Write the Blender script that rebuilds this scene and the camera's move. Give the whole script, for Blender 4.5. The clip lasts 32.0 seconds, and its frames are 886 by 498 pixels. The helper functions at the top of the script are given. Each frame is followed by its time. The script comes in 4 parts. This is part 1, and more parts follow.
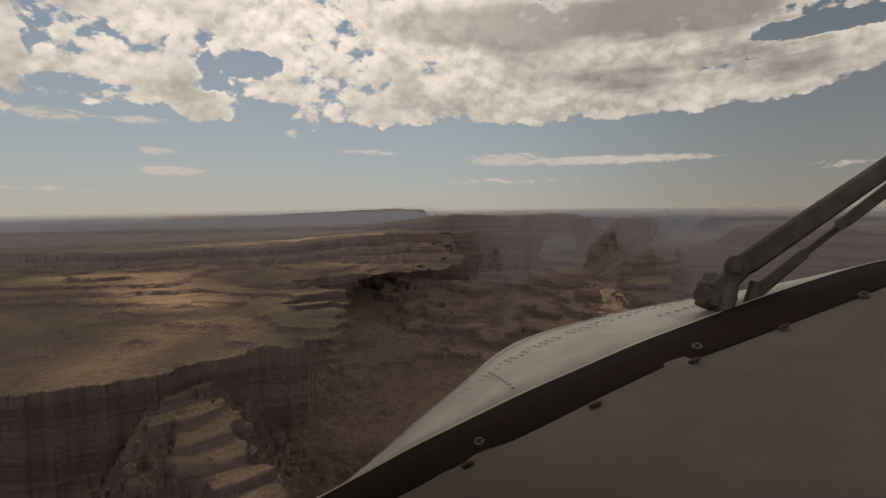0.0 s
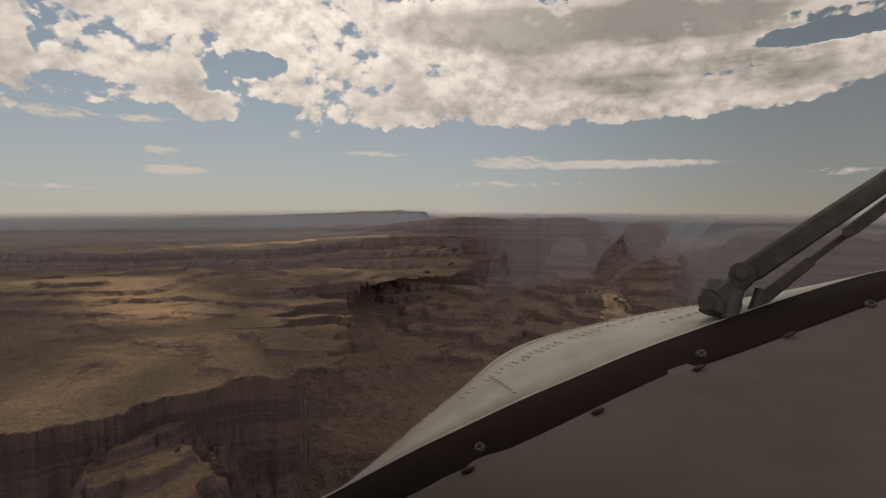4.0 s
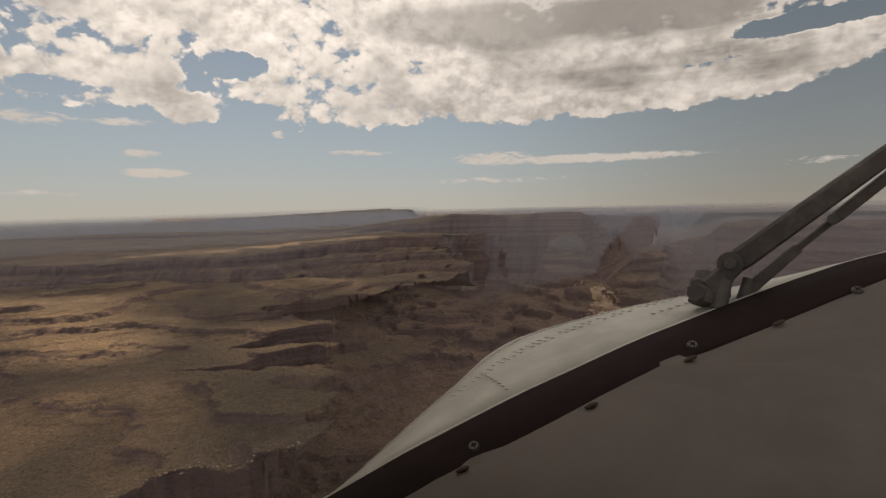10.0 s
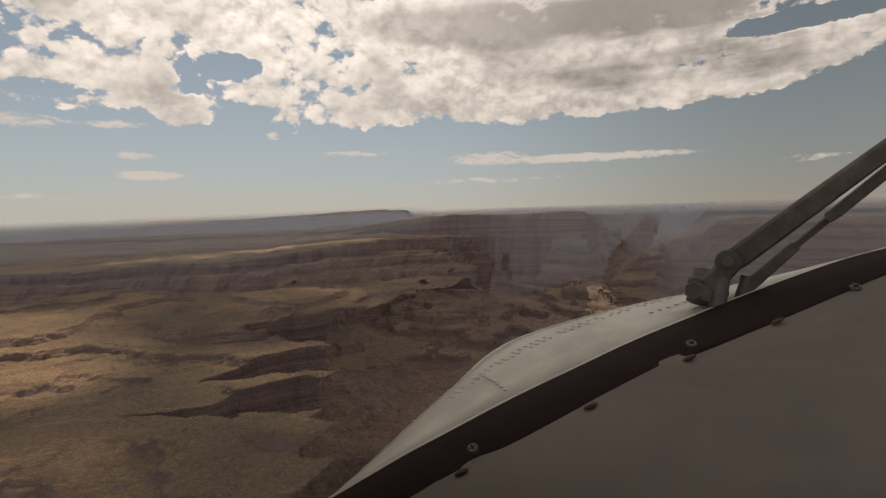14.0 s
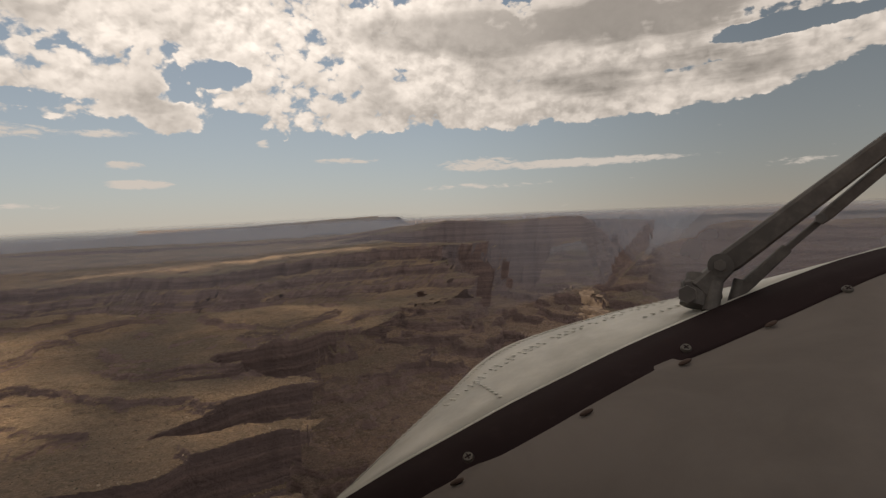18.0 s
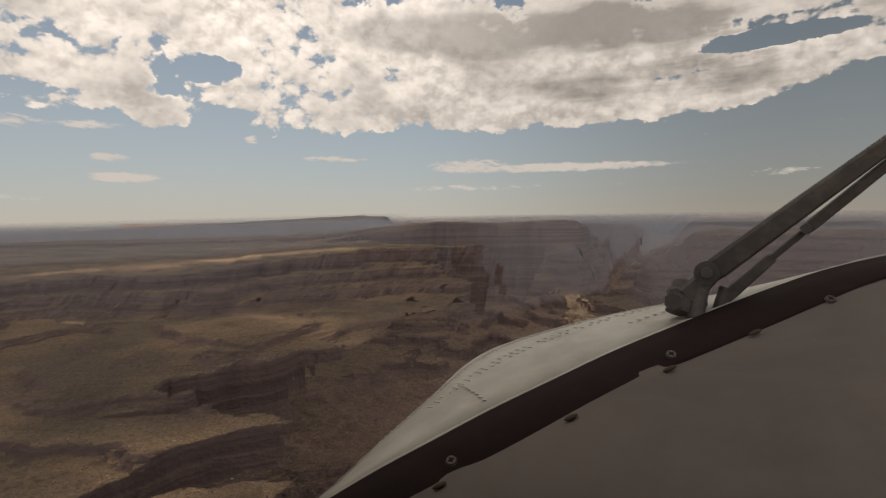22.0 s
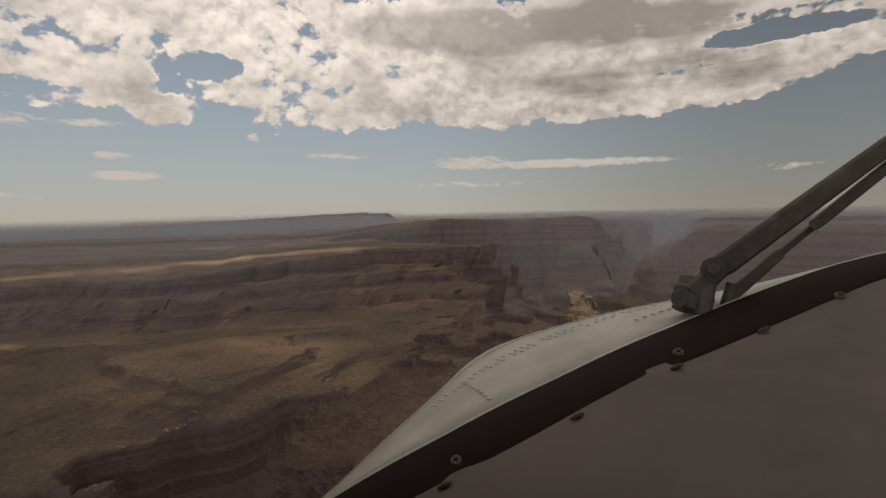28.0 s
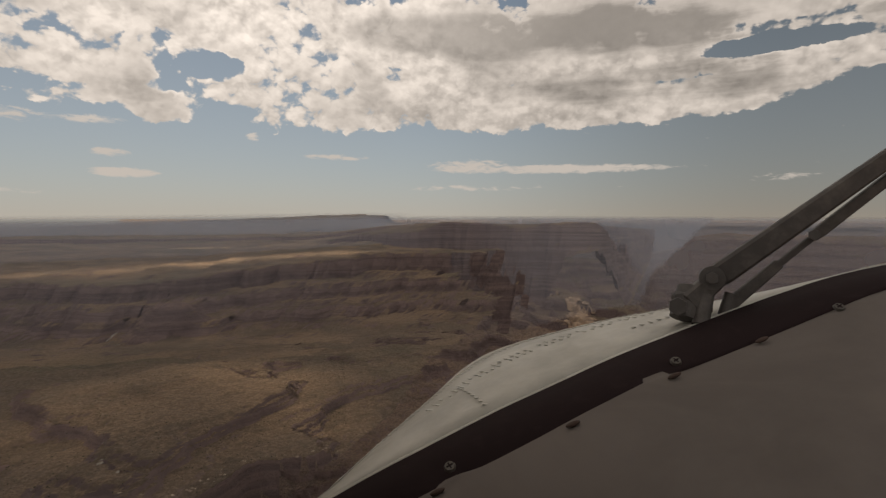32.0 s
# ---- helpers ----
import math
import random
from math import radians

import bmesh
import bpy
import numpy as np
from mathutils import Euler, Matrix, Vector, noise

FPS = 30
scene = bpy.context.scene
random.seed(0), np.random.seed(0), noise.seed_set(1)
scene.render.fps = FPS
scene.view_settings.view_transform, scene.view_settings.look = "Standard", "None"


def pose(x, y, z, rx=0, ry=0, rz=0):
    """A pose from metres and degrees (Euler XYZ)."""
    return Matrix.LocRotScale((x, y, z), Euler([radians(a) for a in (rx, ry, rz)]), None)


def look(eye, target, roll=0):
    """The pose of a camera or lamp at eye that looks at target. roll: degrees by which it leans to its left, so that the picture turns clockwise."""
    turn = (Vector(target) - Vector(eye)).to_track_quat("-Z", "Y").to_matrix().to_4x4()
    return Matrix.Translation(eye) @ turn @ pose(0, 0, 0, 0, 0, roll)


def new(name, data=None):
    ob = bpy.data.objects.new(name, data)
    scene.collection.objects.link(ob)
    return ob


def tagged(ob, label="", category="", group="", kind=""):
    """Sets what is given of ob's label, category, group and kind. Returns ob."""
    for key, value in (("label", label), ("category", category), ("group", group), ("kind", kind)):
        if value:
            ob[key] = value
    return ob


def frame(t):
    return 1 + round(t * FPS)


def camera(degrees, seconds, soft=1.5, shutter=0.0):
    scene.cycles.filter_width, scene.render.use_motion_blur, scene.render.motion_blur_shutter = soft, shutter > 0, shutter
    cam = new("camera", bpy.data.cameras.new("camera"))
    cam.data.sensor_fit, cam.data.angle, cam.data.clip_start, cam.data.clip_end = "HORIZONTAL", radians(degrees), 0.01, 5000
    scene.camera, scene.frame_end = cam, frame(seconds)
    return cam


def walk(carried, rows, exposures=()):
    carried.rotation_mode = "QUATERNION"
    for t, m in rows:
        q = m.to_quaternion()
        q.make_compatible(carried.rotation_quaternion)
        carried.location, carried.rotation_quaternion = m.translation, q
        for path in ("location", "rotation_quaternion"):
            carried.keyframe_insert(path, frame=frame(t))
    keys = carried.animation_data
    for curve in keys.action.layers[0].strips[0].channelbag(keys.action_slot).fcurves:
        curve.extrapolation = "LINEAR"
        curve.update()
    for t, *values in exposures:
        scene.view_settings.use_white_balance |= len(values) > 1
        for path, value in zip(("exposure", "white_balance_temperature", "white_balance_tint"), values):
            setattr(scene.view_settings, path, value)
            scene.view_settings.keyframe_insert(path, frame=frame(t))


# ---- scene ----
# A flight over desert canyons, seen past the nose of a small aircraft. The aircraft stands at its true size;
# the land round it is a relief at a reduced scale: LAND metres for 50 metres of real ground.
LAND = 0.0013

# ---- camera and flight ----
# seconds; place in millimetres; pitch up, heading to the right and bank to the right in degrees
FLIGHT = [
    (0, -0.000, -0.000, -0.000, -4.29, 5.17, -0.05),
    (0.5, -0.030, 0.661, -0.001, -3.93, 5.17, -0.53),
    (1, -0.062, 1.322, -0.002, -3.73, 5.42, -0.40),
    (1.5, -0.094, 1.985, -0.003, -3.49, 5.66, -0.15),
    (2, -0.128, 2.648, -0.005, -3.45, 5.62, 0.03),
    (2.5, -0.163, 3.312, -0.007, -3.47, 5.05, -0.51),
    (4.5, -0.346, 5.991, -0.030, -3.96, 4.83, -1.35),
    (5, -0.372, 6.657, -0.026, -4.03, 5.26, -0.99),
    (5.5, -0.396, 7.322, -0.021, -4.09, 5.55, -0.47),
    (6, -0.418, 7.984, -0.014, -4.20, 5.62, -0.23),
    (6.5, -0.439, 8.644, -0.005, -4.36, 5.63, 0.32),
    (7, -0.458, 9.300, 0.003, -4.41, 5.68, 1.02),
    (7.5, -0.477, 9.952, 0.013, -4.42, 5.70, 1.18),
    (8, -0.495, 10.601, 0.022, -4.20, 6.05, 1.24),
    (8.5, -0.512, 11.248, 0.030, -3.94, 6.84, 0.80),
    (9, -0.528, 11.895, 0.040, -3.92, 7.59, -0.18),
    (9.5, -0.543, 12.543, 0.050, -4.14, 7.93, 0.15),
    (10, -0.559, 13.194, 0.061, -4.39, 7.58, 1.10),
    (10.5, -0.575, 13.848, 0.071, -4.46, 6.92, 1.24),
    (11, -0.590, 14.505, 0.080, -4.31, 6.61, 1.39),
    (11.5, -0.604, 15.162, 0.086, -4.27, 6.80, 1.39),
    (12, -0.618, 15.820, 0.089, -4.15, 7.42, 0.77),
    (12.5, -0.633, 16.478, 0.092, -4.05, 8.18, 0.43),
    (13, -0.648, 17.138, 0.094, -4.13, 8.74, 0.79),
    (13.5, -0.665, 17.797, 0.096, -4.31, 8.70, 1.37),
    (15.5, -0.750, 20.436, 0.125, -3.94, 8.56, 3.08),
    (16, -0.753, 21.076, 0.129, -3.51, 8.98, 3.56),
    (16.5, -0.752, 21.713, 0.132, -3.30, 9.44, 3.34),
    (17, -0.747, 22.346, 0.135, -3.29, 9.79, 2.99),
    (17.5, -0.737, 22.976, 0.136, -3.39, 9.97, 3.09),
    (18, -0.723, 23.605, 0.138, -3.27, 10.23, 2.85),
    (18.5, -0.707, 24.232, 0.139, -3.38, 10.58, 3.96),
    (19, -0.687, 24.859, 0.140, -3.55, 11.26, 4.02),
    (19.5, -0.668, 25.488, 0.138, -3.46, 12.18, 3.49),
    (20, -0.648, 26.119, 0.134, -3.30, 12.58, 3.43),
    (20.5, -0.630, 26.753, 0.130, -3.31, 12.63, 3.25),
    (21, -0.614, 27.390, 0.126, -3.23, 12.57, 2.45),
    (21.5, -0.600, 28.030, 0.121, -3.19, 12.66, 1.25),
    (22, -0.588, 28.671, 0.117, -3.14, 13.02, 0.43),
    (22.5, -0.577, 29.313, 0.113, -3.22, 13.12, 0.45),
    (23, -0.568, 29.955, 0.110, -3.53, 12.86, 1.66),
    (23.5, -0.557, 30.595, 0.107, -3.90, 12.28, 1.81),
    (24, -0.545, 31.231, 0.104, -3.91, 12.21, 2.14),
    (24.5, -0.532, 31.863, 0.099, -3.71, 12.69, 2.77),
    (25, -0.517, 32.491, 0.093, -3.39, 13.66, 1.98),
    (25.5, -0.502, 33.118, 0.088, -3.37, 14.49, 0.29),
    (27.5, -0.412, 35.612, 0.096, -4.12, 12.54, 2.44),
    (28, -0.394, 36.242, 0.096, -3.72, 12.46, 0.85),
    (28.5, -0.377, 36.874, 0.096, -3.49, 13.10, 0.93),
    (29, -0.360, 37.507, 0.096, -3.67, 13.41, 1.02),
    (29.5, -0.343, 38.142, 0.096, -3.44, 13.14, -0.83),
    (30, -0.326, 38.779, 0.096, -3.12, 13.23, -1.17),
    (30.5, -0.309, 39.416, 0.095, -3.20, 13.37, -0.19),
    (31, -0.293, 40.055, 0.095, -3.46, 13.12, 0.66),
    (31.5, -0.277, 40.695, 0.095, -3.49, 12.88, 0.39),
    (32, -0.262, 41.335, 0.095, -3.14, 13.09, -1.10),
]


def heading(pitch, turn):
    p, h = radians(pitch), radians(turn)
    return Vector((math.sin(h) * math.cos(p), math.cos(h) * math.cos(p), math.sin(p)))


# the aircraft turns together with the camera, but stands still here: the mean attitude is the cabin's, and
# the swings about it are taken in part
CABIN = (-3.72, 9.6, 1.12)
SWING = (0.6, 0.5, 0.6)
cam = camera(80.0, 32.0, soft=1.3)
path = []
for t, x, y, z, *attitude in FLIGHT:
    eye = Vector((x, y, z)) / 1000
    pitch, turn, bank = (m + s * (a - m) for a, m, s in zip(attitude, CABIN, SWING))
    path.append((t, look(eye, eye + heading(pitch, turn), -bank)))
walk(cam, path, exposures=[(0, 0.08, 6960, 14.5), (9, 0.16, 6960, 14.5), (16, 0.24, 6960, 14.5), (26, 0.24, 6960, 14.5), (27.5, 0.12, 6960, 14.5), (30.8, 0.02, 6960, 14.5), (32, 0.1, 6960, 14.5)])

# ---- world and sun ----
SUN_AZ, SUN_EL = -14.0, 38.0


class Nodes:
    """Short hand for building node trees."""

    def __init__(self, tree):
        self.t = tree

    def add(self, kind, **props):
        n = self.t.nodes.new(kind)
        for k, val in props.items():
            if k == "operation":
                n.operation = val
            elif k == "blend_type":
                n.blend_type = val
            elif k == "data_type":
                n.data_type = val
            elif k == "noise_dimensions":
                n.noise_dimensions = val
            elif k == "feature":
                n.feature = val
        return n

    def put(self, socket, value):
        if hasattr(value, "is_output"):
            self.t.links.new(value, socket)
        else:
            socket.default_value = value

    def math(self, op, a, b=0.0, clamp=False):
        n = self.add("ShaderNodeMath", operation=op)
        n.use_clamp = clamp
        self.put(n.inputs[0], a)
        self.put(n.inputs[1], b)
        return n.outputs[0]

    def vec(self, op, a, b=(0, 0, 0)):
        n = self.add("ShaderNodeVectorMath", operation=op)
        self.put(n.inputs[0], a)
        self.put(n.inputs[1], b)
        return n.outputs[0]

    def scale(self, a, s):
        n = self.add("ShaderNodeVectorMath", operation="SCALE")
        self.put(n.inputs[0], a)
        n.inputs["Scale"].default_value = s
        return n.outputs[0]

    def xyz(self, v):
        n = self.add("ShaderNodeSeparateXYZ")
        self.put(n.inputs[0], v)
        return n.outputs

    def join(self, x, y, z):
        n = self.add("ShaderNodeCombineXYZ")
        for s, val in zip(n.inputs, (x, y, z)):
            self.put(s, val)
        return n.outputs[0]

    def noise(self, v, scale, detail=4.0, rough=0.55, warp=0.0):
        n = self.add("ShaderNodeTexNoise")
        self.put(n.inputs["Vector"], v)
        for key, val in (("Scale", scale), ("Detail", detail), ("Roughness", rough), ("Distortion", warp)):
            n.inputs[key].default_value = val
        return n.outputs["Fac"]

    def add_colour(self, v):
        t = self.add("ShaderNodeTexNoise")
        self.put(t.inputs["Vector"], v)
        t.inputs["Scale"].default_value, t.inputs["Detail"].default_value = 0.5, 4.0
        return self.vec("SUBTRACT", t.outputs["Color"], (0.5, 0.5, 0.5))

    def step(self, x, a, b, lo=0.0, hi=1.0):
        n = self.add("ShaderNodeMapRange")
        n.interpolation_type = "SMOOTHSTEP"
        self.put(n.inputs["Value"], x)
        for key, val in (("From Min", a), ("From Max", b), ("To Min", lo), ("To Max", hi)):
            self.put(n.inputs[key], val)
        return n.outputs["Result"]

    def mix(self, f, a, b, blend="MIX"):
        n = self.add("ShaderNodeMix", data_type="RGBA")
        n.blend_type = blend
        self.put(n.inputs["Factor"], f)
        self.put(n.inputs[6], a)
        self.put(n.inputs[7], b)
        return n.outputs[2]

    def blob(self, az, el, a, e, wa, we, power=1.0):
        """1 at a place of the sky, falling to 0 at its rim."""
        u = self.math("DIVIDE", self.math("SUBTRACT", az, a), wa)
        w = self.math("DIVIDE", self.math("SUBTRACT", el, e), we)
        r = self.math("ADD", self.math("MULTIPLY", u, u), self.math("MULTIPLY", w, w))
        return self.math("MULTIPLY", self.math("SUBTRACT", 1.0, r, clamp=True), power)


def build_sky():
    world = bpy.data.worlds.new("sky")
    world.use_nodes = True
    scene.world = world
    tree = world.node_tree
    tree.nodes.clear()
    n = Nodes(tree)
    way = n.add("ShaderNodeTexCoord").outputs["Generated"]
    x, y, z = n.xyz(way)
    sky = n.add("ShaderNodeTexSky")
    sky.sky_type, sky.sun_disc = "NISHITA", False
    sky.sun_elevation, sky.sun_rotation = radians(SUN_EL), radians(SUN_AZ)
    sky.air_density, sky.dust_density, sky.ozone_density = 1.0, 0.6, 1.5
    deg = 180 / math.pi
    az = n.math("MULTIPLY", n.math("ARCTAN2", x, y), deg)
    el = n.math("MULTIPLY", n.math("ARCSINE", z), deg)
    # heaps of cloud: rounded lumps, drawn out level towards the west wind's end
    at = n.join(az, n.math("MULTIPLY", el, 1.3), 0.0)
    sun_side = n.vec("ADD", at, (-0.4, 2.2, 0.0))
    streak = n.noise(n.join(n.math("MULTIPLY", az, 0.10), n.math("MULTIPLY", el, 0.75), 0.0), 1.0, 5.0, 0.6)
    streak = n.math("MULTIPLY", n.math("MULTIPLY", n.math("SUBTRACT", streak, 0.5), 1.2), n.step(az, 6.0, 30.0))

    def heaps(p, fineness):
        lump = n.noise(p, 0.13, fineness, 0.60)
        cell = n.add("ShaderNodeTexVoronoi", feature="SMOOTH_F1")
        n.put(cell.inputs["Vector"], n.vec("ADD", p, n.scale(n.add_colour(p), 2.0)))
        cell.inputs["Scale"].default_value = 0.5
        cell.inputs["Smoothness"].default_value = 0.7
        cell.inputs["Detail"].default_value = 2.0
        cell.inputs["Roughness"].default_value = 0.6
        bulge = n.math("SUBTRACT", 0.42, cell.outputs["Distance"])
        return n.math("ADD", n.math("ADD", n.math("MULTIPLY", n.math("SUBTRACT", lump, 0.5), 2.3), n.math("MULTIPLY", bulge, 0.75)), streak)

    # foot of the cloud bank, from west to east
    foot = ((-50, 6.6), (-33, 6.8), (-27, 9.2), (-20, 9.4), (-17, 8.0), (-14.5, 8.3), (-12, 10.4), (-9.5, 9.4), (-7, 7.8), (5, 8.2), (20, 8.5), (37, 8.9), (46, 11.0), (60, 14.0))
    edge = 6.6
    for (a0, e0), (a1, e1) in zip(foot, foot[1:]):
        edge = n.math("ADD", edge, n.step(az, a0, a1, 0.0, e1 - e0))
    bank = n.step(n.math("SUBTRACT", el, edge), -1.4, 2.0, -0.80, 0.60)
    for a, e, wa, we, p in ((-11.8, 14.6, 3.6, 1.6, -1.1), (-29.0, 14.2, 3.0, 1.2, -0.35), (-22.0, 15.2, 1.6, 1.0, -0.3), (-27.0, 11.4, 5.0, 0.8, -0.5), (-24.0, 13.6, 8.0, 2.4, 0.22),
                            (43.0, 15.6, 8.0, 0.9, -1.3), (-15.5, 12.4, 1.8, 1.2, -0.3), (-2.0, 18.5, 2.0, 1.0, -0.3), (-36.0, 12.0, 4.0, 1.0, -0.15),
                            (18.0, 18.5, 24.0, 3.5, 0.7), (20.0, 11.0, 26.0, 2.6, 0.45), (40.0, 11.8, 10.0, 1.8, 0.7), (31.0, 14.6, 6.0, 2.6, 0.9), (16.0, 13.8, 18.0, 2.6, 0.45), (44.0, 19.5, 14.0, 2.2, 0.8), (-18.0, 20.0, 16.0, 3.6, 0.5)):
        bank = n.math("ADD", bank, n.blob(az, el, a, e, wa, we, p))
    dens = n.math("ADD", heaps(at, 8.0), bank)
    toward = n.math("ADD", heaps(sun_side, 2.2), bank)
    core = n.math("ADD", heaps(at, 2.2), bank)
    # long thin clouds low over the horizon
    ripple = n.noise(n.join(n.math("MULTIPLY", az, 0.55), n.math("MULTIPLY", el, 1.9), 0.0), 1.0, 6.0, 0.65, 0.5)
    wisp = n.math("MULTIPLY", n.math("SUBTRACT", ripple, 0.60), 1.9)
    low = wisp
    for a, e, wa, we, p in ((24.0, 5.15, 14.5, 0.62, 0.95), (14.0, 5.5, 5.5, 1.0, 0.8), (-19.6, 4.1, 3.6, 0.6, 1.1),
                            (-21.0, 5.9, 2.2, 0.5, 0.75), (0.0, 6.3, 4.5, 0.4, 0.75), (-29.0, 8.6, 6.0, 0.9, 0.6),
                            (-22.0, 8.7, 4.0, 0.6, 0.65), (-8.3, 8.0, 0.9, 0.7, 0.7), (-29.0, 2.2, 6.0, 0.35, 0.5),
                            (14.0, 3.2, 9.0, 0.4, 0.6), (44.0, 3.9, 5.0, 0.5, 0.5)):
        low = n.math("MAXIMUM", low, n.math("ADD", wisp, n.blob(az, el, a, e, wa, we, p)))
    cover_low = n.math("MULTIPLY", n.step(low, 0.10, 0.6), 0.92)
    cover_high = n.step(dens, -0.08, 0.16)
    cover = n.math("MAXIMUM", cover_high, cover_low)
    # thick cloud is grey from below, rims and thin cloud let the sun through
    near_sun = n.blob(az, el, SUN_AZ + 4.0, 24.0, 36.0, 18.0)
    east = n.step(az, -8.0, 16.0)
    depth = n.noise(n.vec("ADD", at, (31.0, 7.0, 0.0)), 0.10, 3.6, 0.5, 0.2)
    depth = n.math("ADD", depth, n.math("MULTIPLY", streak, 0.25))
    for a, e, wa, we, p in ((22.0, 18.6, 24.0, 2.6, 0.44), (23.0, 13.2, 11.0, 1.3, 0.12), (6.0, 12.8, 5.0, 1.8, 0.10), (-28.0, 18.5, 7.0, 2.2, 0.14), (-18.0, 11.6, 4.0, 1.0, 0.16),
                            (24.0, 10.2, 24.0, 1.5, -0.24), (-12.0, 18.5, 10.0, 3.4, -0.16), (28.0, 15.3, 12.0, 0.9, -0.16), (8.0, 16.0, 5.0, 1.2, -0.1), (-7.0, 10.0, 3.0, 2.0, -0.1)):
        depth = n.math("ADD", depth, n.blob(az, el, a, e, wa, we, p))
    lumps = n.math("MULTIPLY", heaps(at, 2.2), 0.20)
    thick = n.math("MULTIPLY", n.step(n.math("ADD", depth, lumps), 0.36, 0.68), n.step(core, 0.0, 0.55))
    relief = n.math("MULTIPLY", n.math("SUBTRACT", core, toward), 0.28)
    relief = n.math("MINIMUM", n.math("MAXIMUM", relief, -0.22), 0.18)
    puffs = n.math("SUBTRACT", heaps(at, 3.0), heaps(n.vec("ADD", at, (-0.2, 0.9, 0.0)), 3.0))
    puffs = n.math("MINIMUM", n.math("MAXIMUM", n.math("MULTIPLY", puffs, 0.45), -0.15), 0.14)
    calm = n.math("SUBTRACT", 1.0, n.blob(az, el, 26.0, 19.0, 24.0, 3.6), clamp=True)
    relief = n.math("MULTIPLY", n.math("ADD", relief, puffs), calm)
    lit = n.math("ADD", 0.465, n.math("MULTIPLY", near_sun, 0.23))
    grey = n.math("ADD", 0.25, n.math("MULTIPLY", near_sun, 0.22))
    glow = n.math("ADD", n.math("MULTIPLY", lit, n.math("SUBTRACT", 1.0, thick)), n.math("MULTIPLY", grey, thick))
    glow = n.math("MULTIPLY", glow, n.math("ADD", 1.0, relief))
    glow = n.math("MULTIPLY", glow, n.math("ADD", 0.93, n.math("MULTIPLY", n.noise(at, 0.9, 4.0, 0.6), 0.14)))
    glow = n.math("ADD", n.math("MULTIPLY", glow, cover_high), n.math("MULTIPLY", n.math("MULTIPLY", lit, 1.0), n.math("SUBTRACT", 1.0, cover_high)))
    cloud = n.mix(1.0, (1.0, 0.945, 0.865, 1), n.join(glow, glow, glow), "MULTIPLY")
    blue = n.mix(n.step(el, 2.0, 24.0), (0.295, 0.35, 0.375, 1), (0.175, 0.23, 0.28, 1))
    clear = n.mix(0.25, blue, n.mix(1.0, sky.outputs["Color"], (0.035, 0.04, 0.045, 1), "MULTIPLY"))
    haze = n.math("POWER", 2.718, n.math("MULTIPLY", n.math("MAXIMUM", el, 0.0), -0.33))
    clear = n.mix(n.math("MULTIPLY", haze, 0.85), clear, (0.38, 0.365, 0.32, 1))
    dim = [n.step(az, 6.0, 46.0, 1.0, d) for d in (0.66, 0.63, 0.595)]
    clear = n.mix(1.0, clear, n.join(*dim), "MULTIPLY")
    colour = n.mix(cover, clear, cloud)
    colour = n.mix(n.step(el, 0.0, -1.5), colour, (0.10, 0.085, 0.07, 1))
    back = n.add("ShaderNodeBackground")
    n.put(back.inputs["Color"], colour)
    back.inputs["Strength"].default_value = 1.08
    out = n.add("ShaderNodeOutputWorld")
    tree.links.new(back.outputs[0], out.inputs[0])


build_sky()
sun = bpy.data.lights.new("sun", "SUN")
sun.energy, sun.angle, sun.color = 4.2, radians(0.3), (1.0, 0.77, 0.48)
SUNWARD = heading(SUN_EL, SUN_AZ)
new("sun", sun).matrix_world = look(SUNWARD * 20, (0, 0, 0))


# ---- materials ----
def material(name, colour=(0.5, 0.5, 0.5), rough=0.6, metal=0.0):
    m = bpy.data.materials.new(name)
    m.use_nodes = True
    shader = m.node_tree.nodes["Principled BSDF"]
    shader.inputs["Base Color"].default_value = (*colour, 1)
    shader.inputs["Roughness"].default_value = rough
    shader.inputs["Metallic"].default_value = metal
    return m, Nodes(m.node_tree), shader


def rough_relief(n, shader, height, strength, distance):
    b = n.add("ShaderNodeBump")
    b.inputs["Strength"].default_value, b.inputs["Distance"].default_value = strength, distance
    n.put(b.inputs["Height"], height)
    n.put(shader.inputs["Normal"], b.outputs[0])


